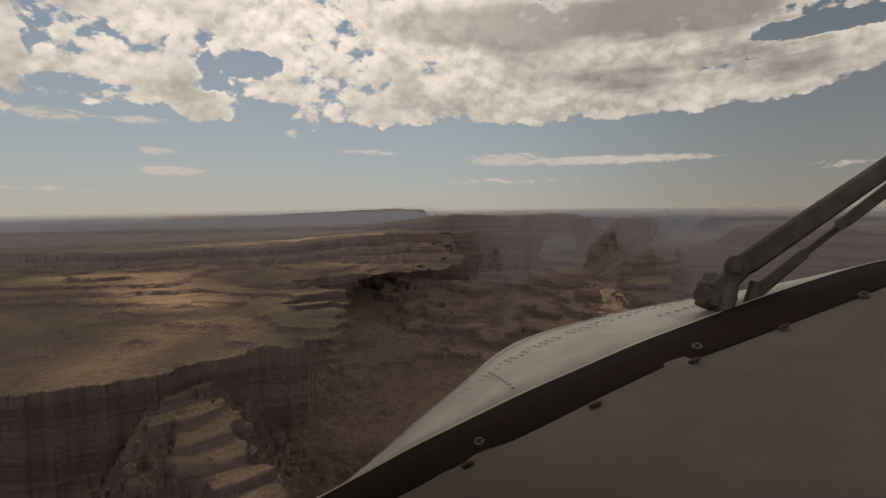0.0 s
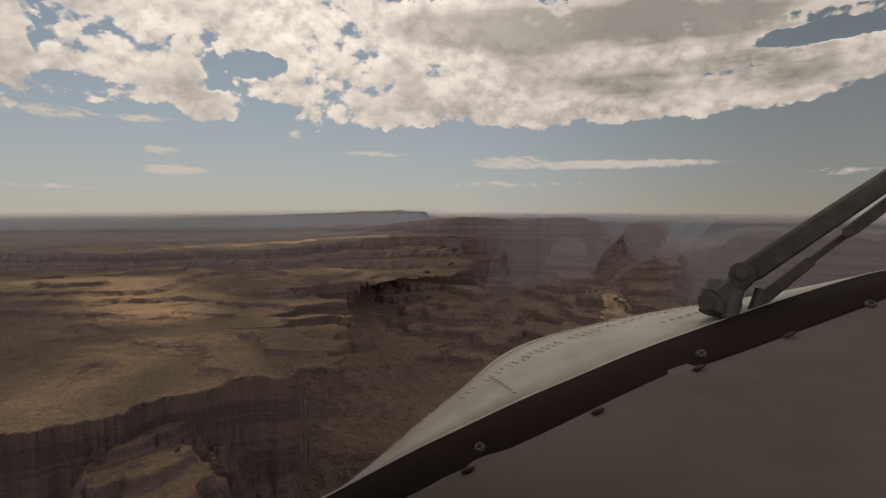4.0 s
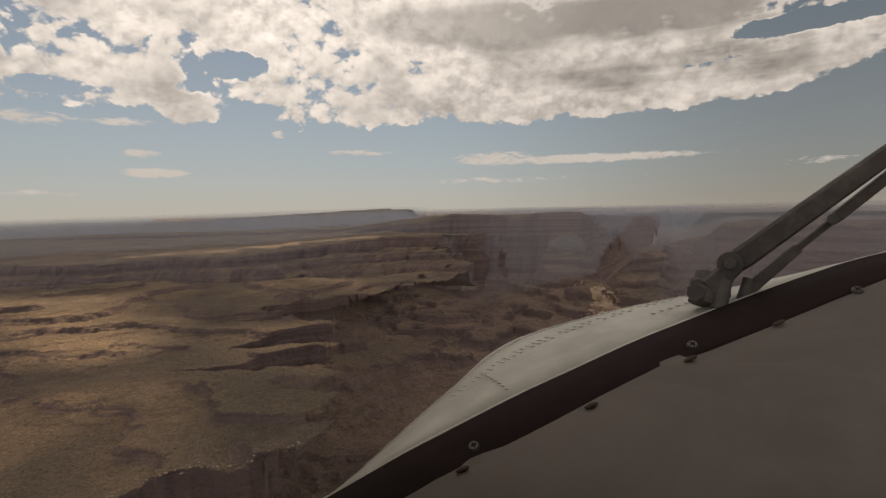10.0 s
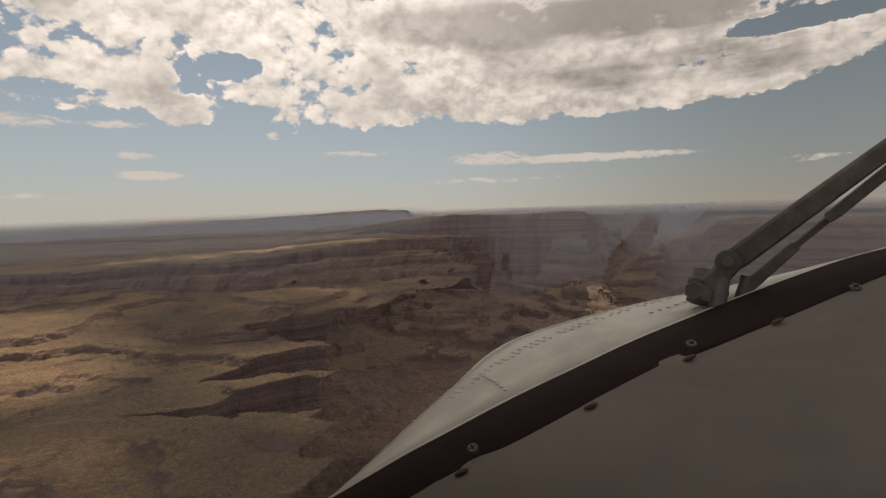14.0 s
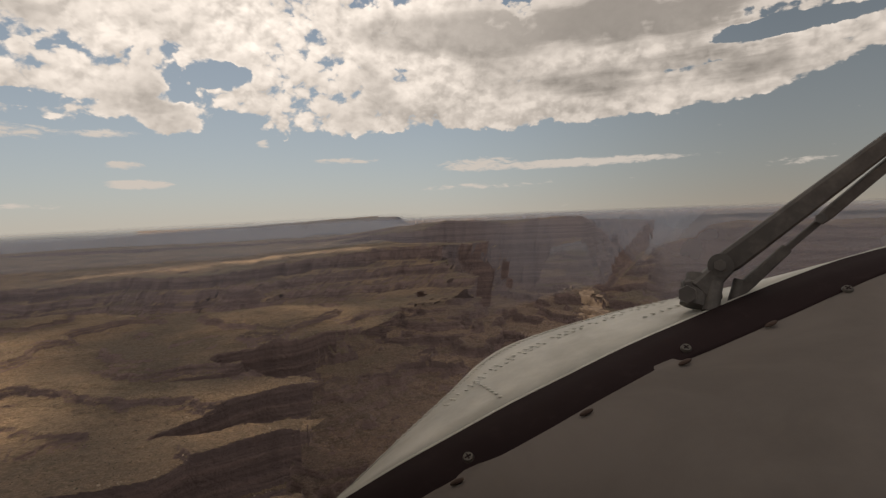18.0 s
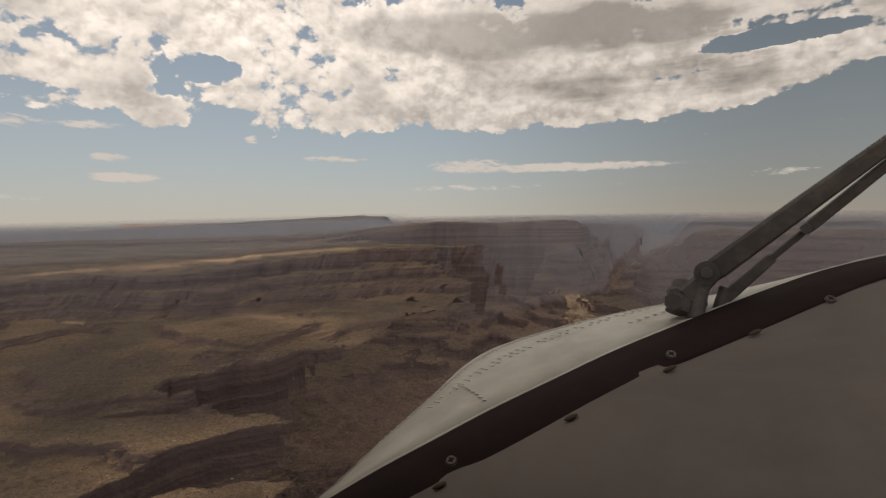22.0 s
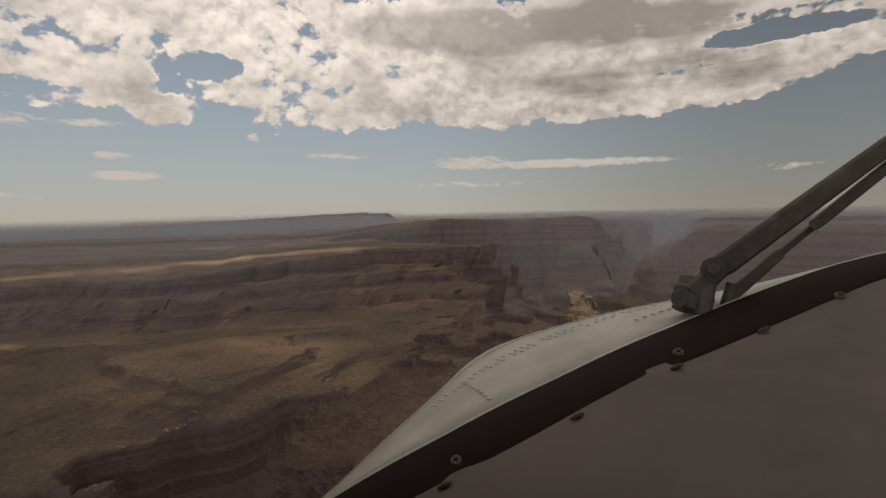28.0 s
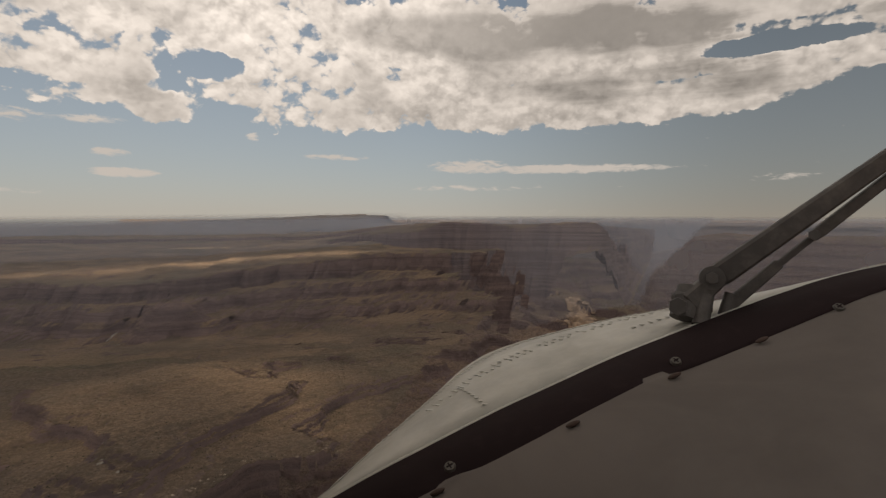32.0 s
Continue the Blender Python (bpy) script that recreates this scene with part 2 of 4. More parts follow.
def rock_material(name, top, scrub, cliff_a, cliff_b, scale, streaks=0.15):
    """Desert ground: bare soil and scrub on the flats, banded rock on the faces."""
    m, n, shader = material(name, rough=0.95)
    geo = n.add("ShaderNodeNewGeometry")
    p = n.scale(geo.outputs["Position"], scale / LAND)
    x, y, z = n.xyz(p)
    up = n.xyz(geo.outputs["True Normal"])[2]
    wob = n.noise(p, 0.35, 3.0)
    bands = n.noise(n.join(n.math("MULTIPLY", x, 0.03), n.math("MULTIPLY", y, 0.03), n.math("ADD", n.math("MULTIPLY", z, 2.6), wob)), 1.0, 5.0, 0.7)
    rock = n.mix(n.step(bands, 0.42, 0.58), (*cliff_a, 1), (*cliff_b, 1))
    stain = n.noise(n.join(n.math("MULTIPLY", x, 1.0), n.math("MULTIPLY", y, 1.0), n.math("MULTIPLY", z, streaks)), 1.6, 5.0, 0.65)
    rock = n.mix(n.step(stain, 0.45, 0.7, 0.0, 0.35 if scale > 0.5 else 0.15), rock, (cliff_a[0] * 0.5, cliff_a[1] * 0.5, cliff_a[2] * 0.5, 1))
    soil = n.mix(n.step(n.noise(p, 0.16, 6.0, 0.6), 0.36, 0.64), (*top, 1), (*scrub, 1))
    olive = n.step(n.noise(p, 0.07, 4.0, 0.6), 0.5, 0.66, 0.0, 0.6)
    soil = n.mix(olive, soil, (0.17, 0.145, 0.095, 1))
    speck = n.step(n.noise(p, 7.0, 4.0, 0.7), 0.52, 0.66)
    soil = n.mix(n.math("MULTIPLY", speck, 0.55), soil, (0.06, 0.055, 0.03, 1))
    pale = n.step(n.noise(p, 2.3, 5.0, 0.7), 0.6, 0.75, 0.0, 0.5)
    soil = n.mix(pale, soil, (0.42, 0.31, 0.2, 1))
    beds = n.noise(n.join(n.math("MULTIPLY", x, 0.12), n.math("MULTIPLY", y, 0.12), n.math("ADD", n.math("MULTIPLY", z, 7.0), wob)), 1.0, 4.0, 0.65)
    soil = n.mix(n.step(beds, 0.52, 0.62, 0.0, 0.42), soil, (0.10, 0.075, 0.058, 1))
    crumbs = n.step(n.noise(p, 14.0, 3.0, 0.7), 0.40, 0.62, 0.75, 1.2)
    soil = n.mix(1.0, soil, n.join(crumbs, crumbs, crumbs), "MULTIPLY")
    flat = n.step(n.math("ADD", up, n.math("MULTIPLY", n.math("SUBTRACT", n.noise(p, 1.5, 4.0), 0.5), 0.25)), 0.80, 0.95)
    n.put(shader.inputs["Base Color"], n.mix(flat, rock, soil))
    grain = n.math("ADD", n.noise(p, 3.0, 8.0, 0.7), n.math("MULTIPLY", bands, 0.6))
    rough_relief(n, shader, grain, 1.0, LAND * 0.4 / scale)
    return m


GROUND = rock_material("desert_ground", (0.325, 0.225, 0.15), (0.20, 0.148, 0.11), (0.17, 0.12, 0.115), (0.25, 0.176, 0.163), 1.0)
FAR_GROUND = rock_material("far_desert", (0.33, 0.23, 0.175), (0.22, 0.158, 0.13), (0.19, 0.136, 0.13), (0.265, 0.19, 0.178), 0.022, 1.0)


def seat_matrix():
    """Axes of the cabin: right, ahead, up."""
    eye = Vector((-0.0005, 0.021, 0.0))
    return look(eye, eye + heading(CABIN[0], CABIN[1]), -CABIN[2]) @ Matrix(((1, 0, 0, 0), (0, 0, 1, 0), (0, -1, 0, 0), (0, 0, 0, 1)))


SEAT = seat_matrix()


# ---- land ----
class Hills:
    """Smooth random heights on a lattice, for arrays of places."""

    def __init__(self, seed):
        self.g = np.random.RandomState(seed).rand(256, 256)

    def at(self, x, y):
        xi, yi = np.floor(x).astype(int), np.floor(y).astype(int)
        fx, fy = x - xi, y - yi
        fx, fy = fx * fx * (3 - 2 * fx), fy * fy * (3 - 2 * fy)
        a, b = self.g[xi % 256, yi % 256], self.g[(xi + 1) % 256, yi % 256]
        c, d = self.g[xi % 256, (yi + 1) % 256], self.g[(xi + 1) % 256, (yi + 1) % 256]
        return (a * (1 - fx) + b * fx) * (1 - fy) + (c * (1 - fx) + d * fx) * fy - 0.5

    def many(self, x, y, octaves=5, gain=0.5):
        total, amp = np.zeros_like(x), 1.0
        for k in range(octaves):
            total += amp * self.at(x * 2 ** k + 17.3 * k, y * 2 ** k + 5.1 * k)
            amp *= gain
        return total


HILLS = Hills(3)


def smooth(x, a, b):
    t = np.clip((x - a) / (b - a), 0, 1)
    return t * t * (3 - 2 * t)


def off_line(x, y, line):
    """Distance from a bent line, and the width given along it."""
    best, wide = np.full_like(x, 1e9), np.ones_like(x)
    for (x0, y0, w0), (x1, y1, w1) in zip(line, line[1:]):
        dx, dy = x1 - x0, y1 - y0
        s = np.clip(((x - x0) * dx + (y - y0) * dy) / (dx * dx + dy * dy), 0, 1)
        d = np.hypot(x - x0 - s * dx, y - y0 - s * dy)
        w = w0 + (w1 - w0) * s
        rel = d - w
        take = rel < best
        best, wide = np.where(take, rel, best), np.where(take, w, wide)
    return best, wide


def carve(z, x, y, line, depth, talus, wiggle=1.0):
    """A canyon along a line: an upper cliff, a bench, a lower cliff and a sloping floor."""
    rel, wide = off_line(x, y, line)
    rel = rel + wiggle * (HILLS.many(x * 0.35 + 40, y * 0.35, 5, 0.55) * 2.2)
    inside = -rel
    drop = 0.42 * smooth(inside, 0.0, 0.25) + 0.18 * smooth(inside, 0.25, 0.25 + talus * 0.5)
    drop += 0.22 * smooth(inside, 0.3 + talus * 0.5, 0.55 + talus * 0.5) + 0.18 * smooth(inside, 0.5 + talus * 0.5, 0.5 + talus * 1.5)
    return z - depth * drop


def under_nose(x, y, z, margin=0.014):
    """Where the relief would stand between the eye and the aircraft at some moment of the flight: there it ends."""
    turn = np.array(SEAT.to_3x3())
    covered = np.zeros(x.shape, bool)
    for along in range(0, 33, 2):
        off = np.stack([x + 0.4, y - along, z], -1) @ turn
        ahead = np.maximum(off[..., 1], 1e-3)
        side, up = off[..., 0] / ahead, off[..., 2] / ahead
        line = np.interp(side, [-0.36, -0.208, -0.09, 0.017, 0.07, 0.124, 0.231, 0.338, 0.42, 0.436, 0.49, 0.52, 0.585, 0.84],
                         [-0.62, -0.47, -0.358, -0.267, -0.208, -0.176, -0.147, -0.12, -0.104, -0.05, 0.002, 0.033, 0.087, 0.26])
        covered |= (off[..., 1] > 0) & (up < line + margin) & (up > -0.62) & (side > -0.36)
    return covered & (np.hypot(x, y) < 790)


RIVER = [(10, 4, 7.5), (10.5, 30, 7.0), (11, 46, 7.5), (15, 63, 10), (27, 81, 13), (40, 100, 13.5), (58, 126, 13), (81, 159, 14), (112, 205, 17), (175, 270, 20)]


SIDE_GORGE = [(54, 108, 14), (40, 111, 14), (28, 114, 12), (14, 120, 8), (0, 128, 2.5)]


def river_gorge(z, x, y, line, floor):
    """A deep gorge: cliffs and benches in turn, from the rims down to the water."""
    rel, wide = off_line(x, y, line)
    d = rel + wide
    rag = HILLS.many(x * 0.09 + 4, y * 0.09, 5, 0.55) * 9 * smooth(y, 50, 85) + HILLS.many(x * 0.5, y * 0.5, 4, 0.6) * 0.9
    u = np.maximum(d + rag * smooth(d, 1.0, 6.0), 0) / wide
    climb = 0.16 * smooth(u, 0.10, 0.30) + 0.16 * smooth(u, 0.30, 0.345) + 0.12 * smooth(u, 0.36, 0.56) + 0.14 * smooth(u, 0.55, 0.58)
    climb += 0.14 * smooth(u, 0.60, 0.80) + 0.12 * smooth(u, 0.79, 0.81) + 0.10 * smooth(u, 0.83, 0.95) + 0.16 * smooth(u, 0.94, 0.97)
    return np.minimum(z, floor + (0.1 - floor) * climb + 10 * smooth(u, 1.0, 1.3))


def land_height(x, y):
    far = np.hypot(x, y)
    z = -5.5 + 0.9 * smooth(y, 33, 42) - 1.7 * smooth(y, 49, 59) - 0.8 * smooth(y, 58, 66)
    # the next rim: a gullied slope under a cliff
    rim = np.interp(x, [-60, -16, -10, -1, 5, 20, 60], [72, 72.5, 73.5, 75.5, 78, 84, 110]) + HILLS.many(x * 0.12, y * 0.05, 5, 0.6) * 4
    gully = HILLS.many(x * 0.28 + 3, y * 0.07, 5, 0.6)
    q = (y - 66 + 3 * gully) / (rim - 66)
    rise = np.interp(x, [-60, -16, -10, -1, 5, 20], [2.5, 2.7, 3.2, 3.8, 4.2, 4.2])
    z = z + rise * (0.36 * smooth(q, 0, 0.9) + 0.12 * smooth(q, 0.30, 0.36) + 0.16 * smooth(q, 0.55, 0.61) + 0.36 * smooth(q, 0.9, 0.97)) - (rise - 1.9) * smooth(y, 90, 180)
    z = z + HILLS.many(x * 0.06, y * 0.06, 4) * 0.55 + HILLS.many(x * 0.5 + 9, y * 0.5, 5, 0.55) * 0.17 * smooth(-far, -300, -60)
    z = z + HILLS.many(x * 0.17 + 2, y * 0.17, 3) * 0.55 * smooth(y, 30, 38) * smooth(-y, -62, -52)
    # swell at the end of the first plateau
    z = z + 0.45 * np.exp(-((y - 27.2) / 2.2) ** 2) * smooth(x, -20, -6)
    # first canyon, crossed at the start, with a spur running down into it
    rim = np.interp(x, [-60, -14, -11, -9, -7.3, -6.7, -5, -2.4, 0, 8], [13, 17, 17.8, 18.5, 19.5, 21.0, 21.6, 22.2, 22, 22])
    inside = rim - y + HILLS.many(x * 0.35 + 40, y * 0.35, 6, 0.58) * 0.8
    z = z - 9.5 * (0.36 * smooth(inside, 0, 0.2) + 0.10 * smooth(inside, 0.2, 0.6) + 0.14 * smooth(inside, 0.6, 0.7) + 0.22 * smooth(inside, 0.75, 1.9) + 0.18 * smooth(inside, 1.4, 3.4))
    s = np.clip(((x + 7.0) * 4.4 - (y - 19.8) * 4.8) / 42.4, 0, 1)
    off = np.hypot(x + 7.0 - 4.4 * s, y - 19.8 + 4.8 * s) + HILLS.many(x * 0.55, y * 0.55, 5, 0.6) * 2.6
    z = np.maximum(z, -6.4 - 2.2 * s - 0.9 * np.maximum(off - 0.3, 0))
    # side canyons of the gorge
    z = carve(z, x, y, [(4, 30.2, 2.2), (-1.5, 30.6, 2.3), (-4.5, 30.7, 1.2), (-7.4, 30.6, 0.05)], 3.0, 1.1, 0.35)
    z = carve(z, x, y, [(4, 35.6, 1.7), (-1.5, 35.3, 1.15), (-4.2, 35.0, 0.8), (-6.4, 33.6, 0.05)], 2.2, 0.6, 0.3)
    z = carve(z, x, y, [(4, 40.3, 3.1), (-0.5, 40.1, 2.8), (-3.2, 39.8, 1.8), (-5, 39.9, 0.6)], 4.4, 1.4, 0.45)
    z = carve(z, x, y, [(-2.4, 39.4, 0.5), (-4.6, 38.4, 0.25), (-7.5, 38.2, 0.02)], 1.2, 0.4, 0.3)
    # low scarp along the far side of the bench
    scarp = y - 55.2 - np.maximum(x - 1, 0) * 0.6 - HILLS.many(x * 0.2, y * 0.2, 4) * 3
    z = z - 0.28 * smooth(scarp, -0.1, 0.15)
    # dark gaps farther out
    z = carve(z, x, y, [(20, 182, 5), (0, 182, 11), (-60, 172, 12), (-250, 190, 18)], 3.2, 4.0, 2.0)
    z = carve(z, x, y, [(20, 318, 14), (0, 315, 18), (-120, 330, 22), (-500, 400, 34)], 4.5, 8.0, 3.0)
    # red butte standing under the rim
    bx, by = x + 10.4, y - 67.6
    r = np.hypot(bx / 2.0, by / 1.3) + HILLS.many(x * 0.7, y * 0.7, 4) * 0.6
    z = np.where(r < 1.8, np.maximum(z, -7.4 + 0.9 * smooth(-r, -1.8, -1.0) + 0.7 * smooth(-r, -0.95, -0.8) + 0.6 * smooth(-r, -0.5, -0.35)), z)
    # far country sinks away towards the table mountain
    z = z - 30 * smooth(far, 150, 1300) + HILLS.many(x * 0.012, y * 0.012, 5, 0.55) * 5 * smooth(far, 150, 600)
    wall = (x - 85) * -0.30 + (y - 1450) * 0.954 - 70 * HILLS.many(x * 0.005, y * 0.005, 5, 0.55) * smooth(-x, -60, 200)
    cape = smooth(112 + 10 * HILLS.many(x * 0.03, y * 0.03) - x, 0, 22)
    mount = 48 * (0.5 * smooth(wall, -110, 10) + 0.5 * smooth(wall, 6, 18)) * cape
    second = (46 * smooth(y - 2500 - 0.2 * x, -60, 20)) * smooth(330 - x, 0, 60)
    z = z + np.maximum(mount, second)
    d2 = np.hypot((x + 400) / 2.6, y - 1180) + 60 * HILLS.many(x * 0.01, y * 0.01)
    z = z + 20 * smooth(-d2, -140, -40)
    # the whole country dips to the west
    side = np.degrees(np.arctan2(x, y))
    z = z - far * 0.00082 * np.maximum(3.3 - side, 0) * smooth(far, 120, 1000)
    # country right of the gorge lies a little lower at its rim
    z = np.where(x > 20, np.minimum(z, z - 2.2 * smooth((x - 0.69 * y + 29), 6, 14) * smooth(-far, -260, -190)), z)
    # the cape falls off behind its rim, and the next wall stands higher
    z = z - 3.6 * smooth(y, 87, 106) * smooth(x, 5, 17) * smooth(-y, -124, -118)
    z = z + 3.3 * smooth(y + 0.25 * x, 120, 136) * smooth(x, -12, 22) * smooth(-far, -420, -190)
    z = river_gorge(z, x, y, SIDE_GORGE, -15.4)
    z = river_gorge(z, x, y, RIVER, -16.2)
    # the land sinks out of sight behind the first rims and comes up again far out
    z = z - 34 * smooth(-far, -1800, -1500) * smooth(far, 340, 1400)
    # beds of rock show as small steps
    warp = HILLS.many(x * 0.05, y * 0.05, 3) * 1.2 + HILLS.many(x * 0.4, y * 0.4, 4) * 0.5
    for rise, share in ((0.36, 0.7), (0.10, 0.75)):
        bed = z / rise + warp
        f = bed - np.floor(bed)
        stepped = (np.floor(bed) + smooth(f, 0.66, 0.94) - warp) * rise
        z = z + (stepped - z) * share * smooth(-far, -400, -100)
    return z + HILLS.many(x * 2.3, y * 2.3, 4, 0.6) * 0.05 * smooth(-far, -90, -40)


def grid_mesh(name, verts, rows, cols, mat, keep=None):
    me = bpy.data.meshes.new(name)
    i = np.arange((rows - 1) * (cols - 1))
    a = (i // (cols - 1)) * cols + i % (cols - 1)
    quads = np.stack([a, a + 1, a + cols + 1, a + cols], 1)
    if keep is not None:
        quads = quads[keep[quads].all(1)]
        used, where = np.unique(quads, return_inverse=True)
        verts, quads = verts[used], where.reshape(quads.shape)
    me.vertices.add(len(verts))
    me.vertices.foreach_set("co", verts.astype(np.float32).ravel())
    me.loops.add(quads.size)
    me.loops.foreach_set("vertex_index", quads.astype(np.int32).ravel())
    me.polygons.add(len(quads))
    me.polygons.foreach_set("loop_start", (np.arange(len(quads)) * 4).astype(np.int32))
    me.polygons.foreach_set("loop_total", np.full(len(quads), 4, dtype=np.int32))
    me.update(calc_edges=True)
    me.materials.append(mat)
    return new(name, me)


def build_plateau():
    y = np.concatenate([np.arange(6, 60, 0.1), 60 * np.exp(np.arange(0, math.log(4200 / 60), 0.0088))])
    right = np.interp(y, [6, 34, 50, 60, 100, 160, 300, 4200], [1.5, 1.5, 9, 24, 80, 165, 330, 5200])
    left = -(5 + 0.84 * y)
    cols = 860
    a = np.linspace(0, 1, cols)
    x = left[:, None] + (right - left)[:, None] * a[None, :] ** 0.9
    yy = np.broadcast_to(y[:, None], x.shape).copy()
    z = land_height(x, yy)
    verts = np.stack([x, yy, z], -1).reshape(-1, 3) * LAND
    far, side = np.hypot(x, yy), np.degrees(np.arctan2(x, yy))
    # the sheet ends along a ragged line beside the flight
    end = np.interp(yy, [6, 26, 30, 40, 44, 50, 54, 58, 62, 66, 70, 75, 80, 85, 90, 94, 98, 110, 114, 117, 120, 130, 150, 200, 300],
                    [-0.4, -0.4, -0.3, -0.1, 0.6, 3.2, 4.6, 6.4, 7.6, 9, 12, 14.8, 17.5, 20.5, 23, 23, 15, 13, 20, 45, 52, 61, 75, 115, 200])
    end = end - np.interp(yy, [30, 80], [0.4, 1.5]) * np.abs(HILLS.many(x * 0.3, yy * 0.3, 5, 0.6))
    hidden = (far > 330) & (far < np.where(side > 5, 3000, 1440)) & (side > -17)
    beyond_river = (yy > 85) & (x - 0.69 * yy + 29 > -1) & (far < 1500)
    cut = under_nose(x, yy, z, 0.012) | (x > end) & (far < 1400)
    # slopes that face away along the end of the sheet go with it
    along_y = np.gradient(z, axis=0) / np.gradient(yy, axis=0)
    along_x = np.gradient(z, axis=1) / np.gradient(x, axis=1)
    facing = along_x * (x + 0.4) + along_y * (yy - np.minimum(32, yy - 9)) - z
    cut |= (facing < 0.4) & (x > end - np.interp(yy, [20, 60], [2.5, 9])) & (yy < 112)
    keep = ~(cut | hidden | beyond_river)
    inner = np.hypot((x + 10.4) / 2.0, (yy - 67.6) / 1.3) < 1.7
    mountain = (far > 1395) & (yy < 2350) & (side < 6) & (side > -40)
    for name, part_of in (("ground", ~(inner | mountain)), ("butte", inner), ("table_mountain", mountain)):
        whole = part_of.copy()
        if name != "ground":
            # the seam row belongs to both, so that no gap opens
            for axis in (0, 1):
                for step in (1, -1):
                    whole |= np.roll(part_of, step, axis)
        ob = grid_mesh(name, verts, len(y), cols, GROUND, (keep & whole).ravel())
        if name == "ground":
            tagged(ob, "red-brown desert plateau with canyons, cliffs and scrub", "canyon land", kind="structure")
        elif name == "butte":
            tagged(ob, "small stepped red rock butte standing under the plateau rim", "butte")
        else:
            tagged(ob, "long flat-topped table mountain, blue-grey in distant haze", "mountain")


def low_country(A, R):
    """The low country under and beyond the nose: benches at great depth, rising to the horizon in spurs on one side."""
    x, y = R * np.sin(np.radians(A)), R * np.cos(np.radians(A))
    wob = HILLS.many(x * 0.0042, y * 0.0042, 6, 0.55)
    A2 = A + wob * 3.2
    flat = -318 + HILLS.many(x * 0.0035 + 3, y * 0.0035, 6, 0.55) * (34 + 28 * smooth(A, 3, 9)) - (8 + 18 * smooth(A, 3, 9)) * smooth(HILLS.many(x * 0.006, y * 0.003 + 9, 5, 0.5), 0.02, 0.1)
    bowl = R * np.interp(np.log(R), np.log([540, 1000, 1400, 1900, 2600, 3400, 6800]), [-0.6, -0.32, -0.20, -0.12, -0.05, -0.02, -0.004])
    bowl = bowl + wob * 60 * smooth(R, 870, 1300) * smooth(-R, -3000, -2200)
    z = flat + (bowl - flat) * smooth(R, 900, 1300)
    for at, where, level, slope in (
            (1885, (28, 31, 32.2, 35, 36.3, 38.4, 76), (-0.16, -0.12, -0.085, -0.060, -0.034, -0.027, -0.032), 0.9),
            (2680, (22, 27, 28.8, 31, 34), (-0.3, -0.0145, -0.040, -0.082, -0.12), 0.9),
            (3600, (22, 27, 34, 40, 76), (-0.3, -0.014, -0.020, -0.011, -0.012), 0.8)):
        top = at * np.interp(A2, where, level) + wob * 11
        back = at * (1 + 0.07 * HILLS.many(A * 0.16 + at, R * 0.003, 5, 0.5)) - R
        z = np.maximum(z, np.minimum(top, top - back * slope))
    for rise, share in ((30.0, 0.75), (11.0, 0.6)):
        bed = z / rise + wob
        f = bed - np.floor(bed)
        z = z + ((np.floor(bed) + smooth(f, 0.6, 0.95) - wob) * rise - z) * share * smooth(-R, -4600, -2900)
    z = z + HILLS.many(x * 0.022, y * 0.022, 5, 0.6) * 8 * smooth(-R, -4300, -2200)
    return x, y, z


def build_gorge():
    deg = np.linspace(-20, 76, 700)
    r = np.exp(np.linspace(math.log(540), math.log(6800), 520))
    x, y, z = low_country(*np.meshgrid(deg, r))
    verts = np.stack([x, y, z], -1).reshape(-1, 3) * LAND
    ob = grid_mesh("ground_gorge", verts, len(r), len(deg), FAR_GROUND)
    tagged(ob, "dark hazy low country with stepped benches beyond the gorge", "canyon land", kind="structure")
    # pale river sand on the floor of the gorge
    A, R = np.meshgrid(np.linspace(21.5, 28, 150), np.linspace(1250, 1900, 150))
    x, y, z = low_country(A, R)
    mid = 25.0 + 0.9 * np.sin((R - 1250) / 110)
    shape = 1 - np.hypot((A - mid) / 1.5, (R - 1500) / 190) + HILLS.many(A * 0.9, R * 0.012, 5, 0.6) * 1.1
    sand, n, sh = material("river_sand", (0.5, 0.36, 0.25), 0.95)
    p = n.scale(n.add("ShaderNodeNewGeometry").outputs["Position"], 1 / LAND)
    n.put(sh.inputs["Base Color"], n.mix(n.step(n.noise(p, 0.03, 6.0, 0.65), 0.38, 0.62), (0.22, 0.155, 0.115, 1), (0.44, 0.32, 0.225, 1)))
    ob = grid_mesh("river_sand", np.stack([x, y, z + 5], -1).reshape(-1, 3) * LAND, 150, 150, sand, (shape > 0).ravel())
    tagged(ob, "pale sand bars along the river bed", "river sand", kind="stuff")


def build_surround():
    """Plain desert that closes the country beside and behind the flight."""
    deg = np.linspace(75.5, 320.5, 120)
    r = np.exp(np.linspace(math.log(8), math.log(4700), 90))
    A, R = np.meshgrid(deg, r)
    x, y = R * np.sin(np.radians(A)), R * np.cos(np.radians(A))
    deep = np.interp(np.log(np.maximum(R, 500)), np.log([500, 900, 1300, 1900, 2600, 4700]), [-0.80, -0.30, -0.175, -0.075, -0.02, -0.0015])
    z = -9 + HILLS.many(x * 0.02, y * 0.02, 4) * 6
    z = z + (R * deep - z) * smooth(-A, -130, -78) * smooth(R, 100, 600) - R * 0.028 * smooth(A, 250, 318) * smooth(R, 120, 1000)
    verts = np.stack([x, y, z], -1).reshape(-1, 3) * LAND
    ob = grid_mesh("ground_outer", verts, len(r), len(deg), GROUND)
    tagged(ob, "plain brown desert behind the aircraft", "desert", kind="structure")


